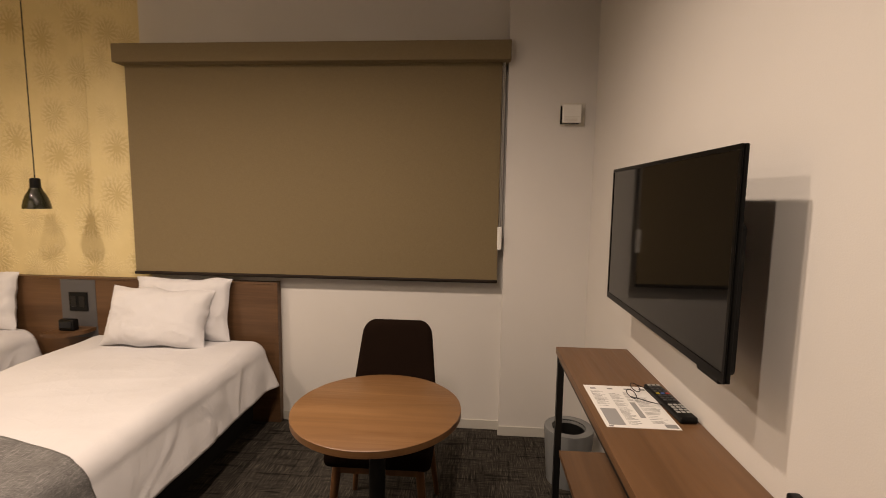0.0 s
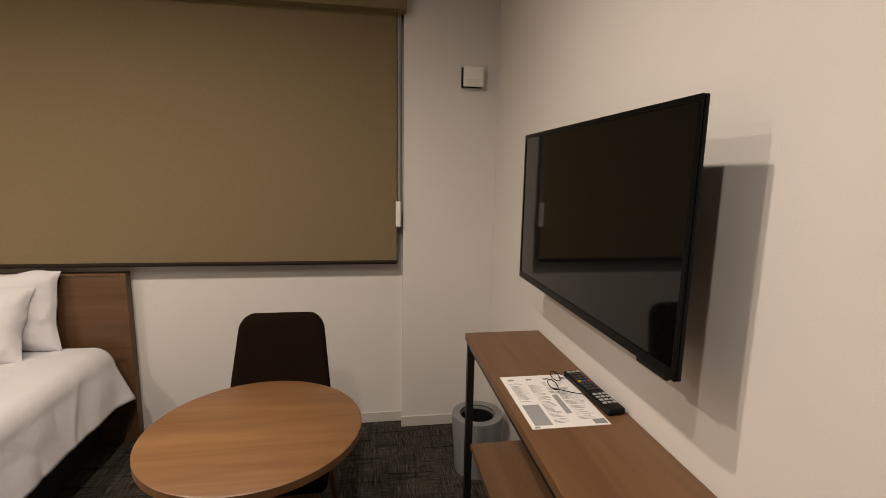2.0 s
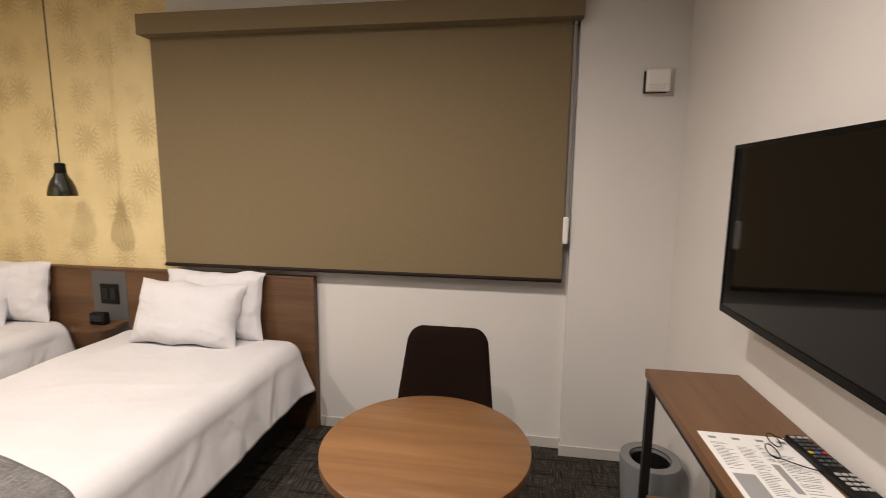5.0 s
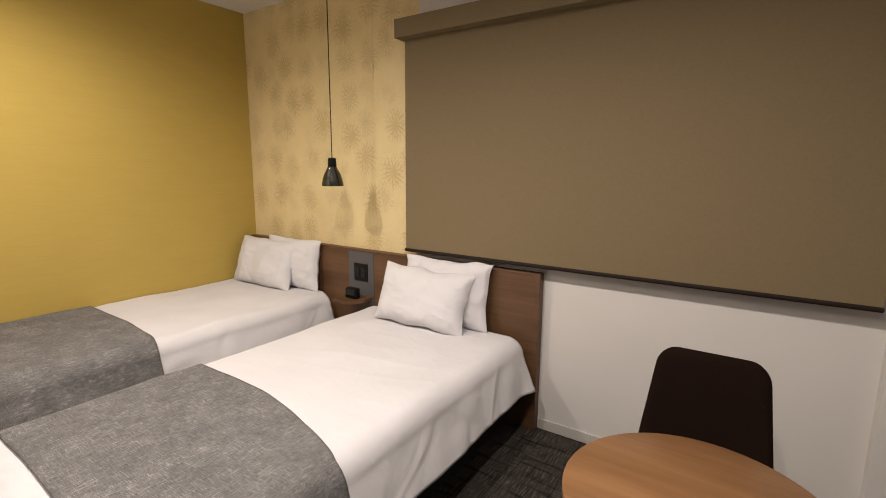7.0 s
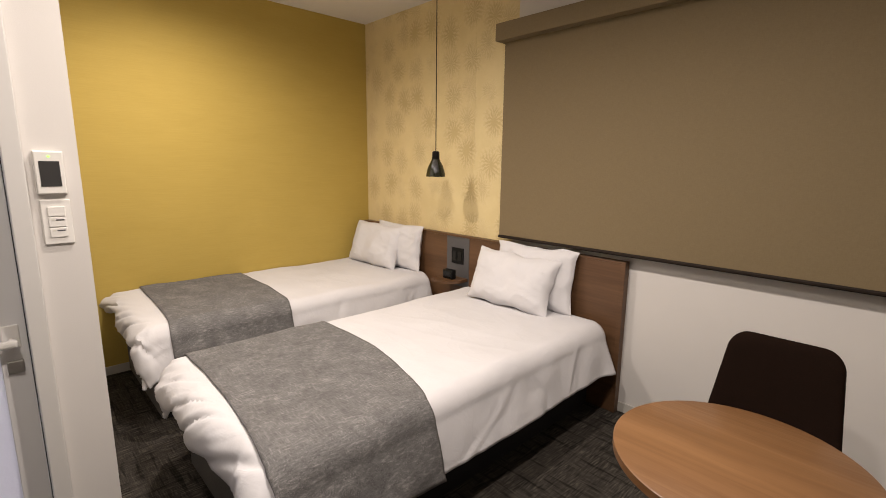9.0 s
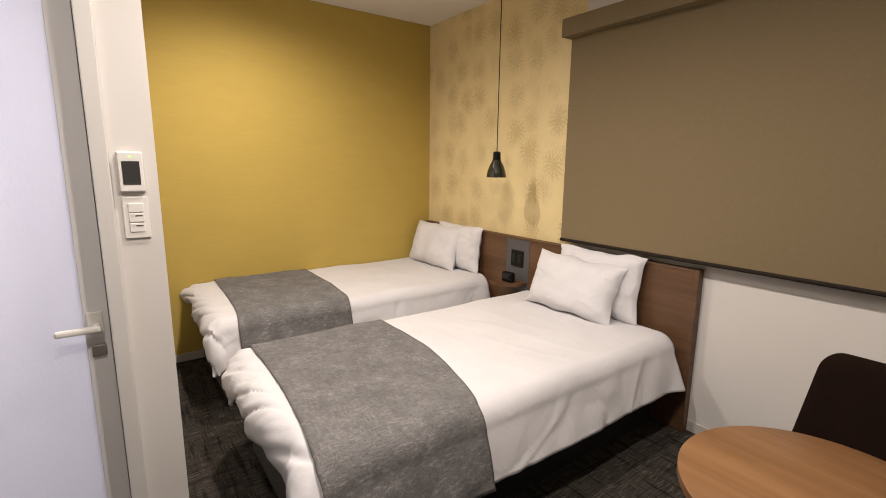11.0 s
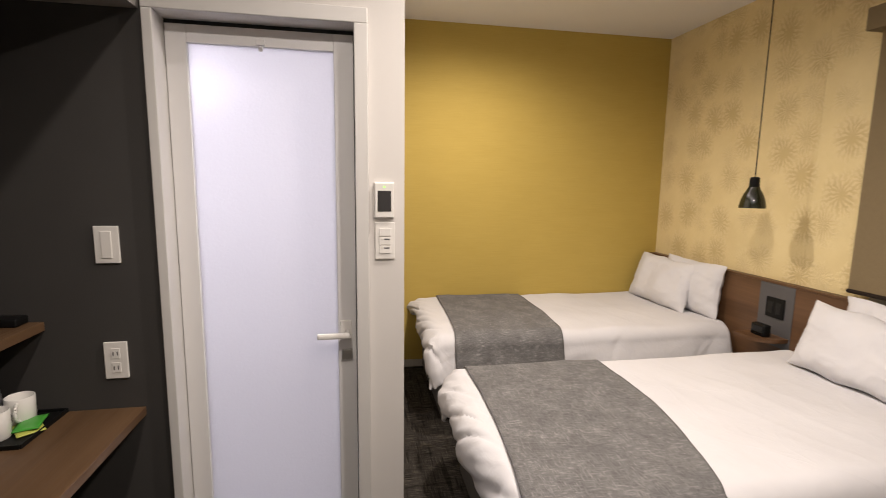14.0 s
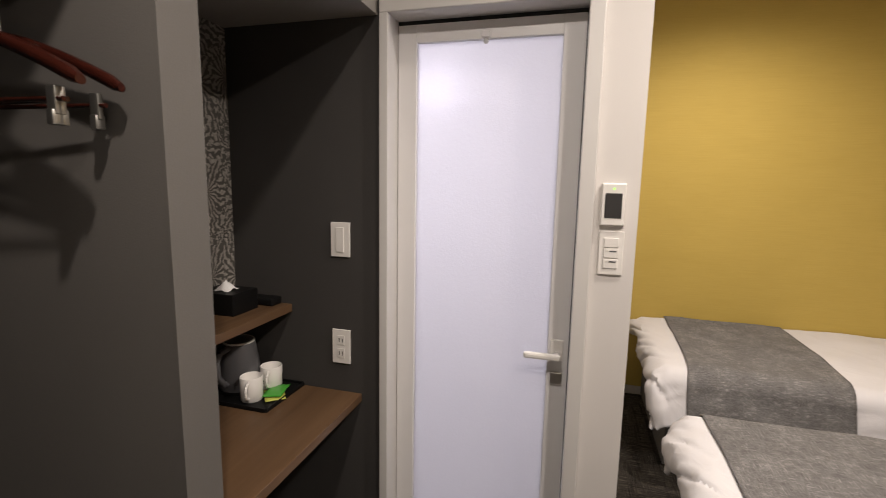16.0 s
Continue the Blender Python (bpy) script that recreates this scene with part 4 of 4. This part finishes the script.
def mug(x, y, turn):
    d = thing("mug", "white ceramic mug with a small dark emblem", "mug", (x, y, SH + 0.0065), "mugs on the tray")
    d.matrix_world = pose(x, y, SH + 0.0065, 0, 0, turn) @ Matrix.Scale(1.02, 4)
    part("cup", lathe([(0, 0), (0.034, 0), (0.037, 0.004), (0.0385, 0.083), (0.037, 0.085), (0.0355, 0.083), (0.034, 0.008), (0, 0.006)], 40), M_CERAMIC, d, smooth=True)
    pts = [(0.036 + 0.026 * math.sin(a), 0, 0.045 + 0.028 * math.cos(a)) for a in [math.pi * i / 10 for i in range(11)]]
    part("handle", tube(pts, 0.0048, 10), M_CERAMIC, d, smooth=True)
    pts = [Matrix.Rotation(radians(105), 3, "Z") @ Vector((0.0392, 0.012 * math.cos(a), 0.05 + 0.012 * math.sin(a))) for a in [2 * math.pi * i / 6 for i in range(7)]]
    part("emblem", tube(pts, 0.0009, 5), M_BLACKPLASTIC, d)
    return d


mug(-1.728, 1.742, 20)
mug(-1.832, 1.748, 20)
M_GREEN = mat("green_foil_sachet", (0.06, 0.33, 0.04), 0.35)
M_LIME = mat("yellow_green_sachet", (0.50, 0.52, 0.10), 0.4)


def sachet(x, y, z, yaw, tilt, m, label):
    bm = bmesh.new()
    bmesh.ops.create_grid(bm, x_segments=10, y_segments=8, size=0.5, matrix=Matrix.Diagonal((0.10, 0.07, 1, 1)))
    for v in bm.verts:
        u, w = v.co.x / 0.05, v.co.y / 0.035
        v.co.z = 0.004 + 0.005 * (1 - u * u) * (1 - w * w) + noise.noise(v.co * 40) * 0.0015
    ob = part("tea_sachet", bm, m, None, "", True)
    thicken(ob, 0.003)
    ob.matrix_world = pose(x, y, z, tilt, 0, yaw)
    tagged(ob, label, "tea sachet", "tea sachets")


sachet(-1.775, 1.800, SH + 0.008, 40, 0, M_LIME, "yellow-green paper tea sachet lying on the tray")
sachet(-1.790, 1.797, SH + 0.016, 15, 3, M_GREEN, "bright green foil tea sachet lying on the tray")


def kettle():
    d = thing("electric_kettle", "dark grey electric kettle with a pale lid rim", "kettle", (-1.795, 1.64, SH + 0.0065))
    d.matrix_world = pose(-1.795, 1.64, SH + 0.0065) @ Matrix.Diagonal((1, 1, 0.92, 1))
    kettle_body = part("body", lathe([(0, 0.012), (0.072, 0.012), (0.074, 0.02), (0.070, 0.10), (0.056, 0.195), (0, 0.195)], 40), M_KETTLE, d, smooth=True)
    part("base", lathe([(0, 0), (0.076, 0), (0.076, 0.01), (0.07, 0.0115), (0, 0.0115)], 40), M_BLACKPLASTIC, d, smooth=True)
    part("rim", lathe([(0.050, 0.196), (0.0565, 0.196), (0.0565, 0.202), (0.050, 0.202)], 40), M_PLASTIC, kettle_body, "pale lid rim")
    part("lid", lathe([(0, 0.196), (0.0495, 0.196), (0.049, 0.203), (0.02, 0.212), (0, 0.213)], 40), M_KETTLE, d, smooth=True)
    pts = [(0.055, 0, 0.185), (0.10, 0, 0.18), (0.115, 0, 0.15), (0.112, 0, 0.09), (0.085, 0, 0.05), (0.070, 0, 0.045)]
    part("handle", tube(pts, 0.011, 12), M_KETTLE, d, smooth=True)


kettle()


def tissue_box():
    d = thing("tissue_box", "black leather tissue box with a white tissue", "tissue box", (-1.745, 1.64, 0.998))
    part("body", box(-0.065, 0.065, -0.08, 0.08, 0, 0.075, 0.004), M_BLACKPLASTIC, d)
    bm = bmesh.new()
    bmesh.ops.create_grid(bm, x_segments=8, y_segments=8, size=0.5, matrix=Matrix.Diagonal((0.06, 0.06, 1, 1)))
    for v in bm.verts:
        k = max(0, 1 - v.co.length / 0.035)
        v.co.z = 0.076 + 0.035 * k + noise.noise(v.co * 60) * 0.006
    t = part("tissue", bm, M_PAPER, d, "crumpled white tissue", True)
    thicken(t, 0.001)


tissue_box()
d = thing("remote_holder", "small flat black case on the upper shelf", "case", (-1.865, 1.705, 0.998))
part("body", box(-0.03, 0.03, -0.055, 0.055, 0, 0.028, 0.006, 3), M_BLACKPLASTIC, d, smooth=True)

# ---- wardrobe niche ----
structure("wall_wardrobe_back", box(-1.06, -0.42, 1.551, 1.56, 0, CEIL), M_DARKWALL, "charcoal wall at the back of the wardrobe niche")
d = thing("clothes_rail", "dark metal clothes rail in the wardrobe niche", "rail", (-0.74, 1.82, 1.81))
part("bar", rod((-0.32, 0, 0), (0.32, 0, 0), 0.0125), M_BLACK, d, smooth=True)
part("flange", rod((-0.318, 0, 0), (-0.310, 0, 0), 0.026, steps=24), M_BLACK, d, smooth=True)
part("flange", rod((0.310, 0, 0), (0.318, 0, 0), 0.026, steps=24), M_BLACK, d, smooth=True)
structure("wall_wardrobe_side", box(-0.42, -0.3, 1.43, 2.123, 0, CEIL), M_PARTITION, "grey wardrobe side wall")


def hanger(x):
    d = thing("clothes_hanger", "red-brown varnished wooden hanger with steel trouser clips", "hanger", (x, 1.82, 1.70), "hangers on the rail")
    for s in (1, -1):
        bm = bmesh.new()
        prev = None
        for i in range(15):
            t = i / 14
            y, z = s * 0.25 * t, -0.09 * t ** 1.35
            h, w = 0.010 + 0.003 * t, 0.006 + 0.006 * t
            if i == 14:
                h, w = h * 0.6, w * 0.6
            ring = [bm.verts.new((w * math.cos(a), y, z + h * math.sin(a))) for a in [2 * math.pi * k / 12 for k in range(12)]]
            if prev:
                for k in range(12):
                    bm.faces.new((prev[k], prev[(k + 1) % 12], ring[(k + 1) % 12], ring[k]))
            else:
                bm.faces.new(ring)
            prev = ring
        bm.faces.new(prev)
        part("arm", bm, M_HANGER, d, smooth=True)
        clip = box(-0.005, 0.005, s * 0.195 - 0.009, s * 0.195 + 0.009, -0.142, -0.098, 0.002)
        clip = box(-0.009, 0.009, s * 0.195 - 0.007, s * 0.195 + 0.007, -0.158, -0.134, 0.002, 2, clip)
        part("clip", clip, M_CLIP, d, "steel trouser clip", True)
    part("hook", tube([(0, 0, 0.0), (0, 0, 0.07), (0, 0.018, 0.09), (0, 0.02, 0.11), (0, 0.008, 0.126), (0, -0.008, 0.126), (0, -0.018, 0.114)], 0.0022), M_STEEL, d)
    part("trouser_bar", rod((0, -0.215, -0.118), (0, 0.215, -0.118), 0.004), M_HANGER, d, smooth=True)
    return d


for x, yaw in ((-1.02, 3), (-0.984, -4), (-0.955, 2)):
    hanger(x).matrix_world = pose(x, 1.82, 1.70, 0, 0, yaw)
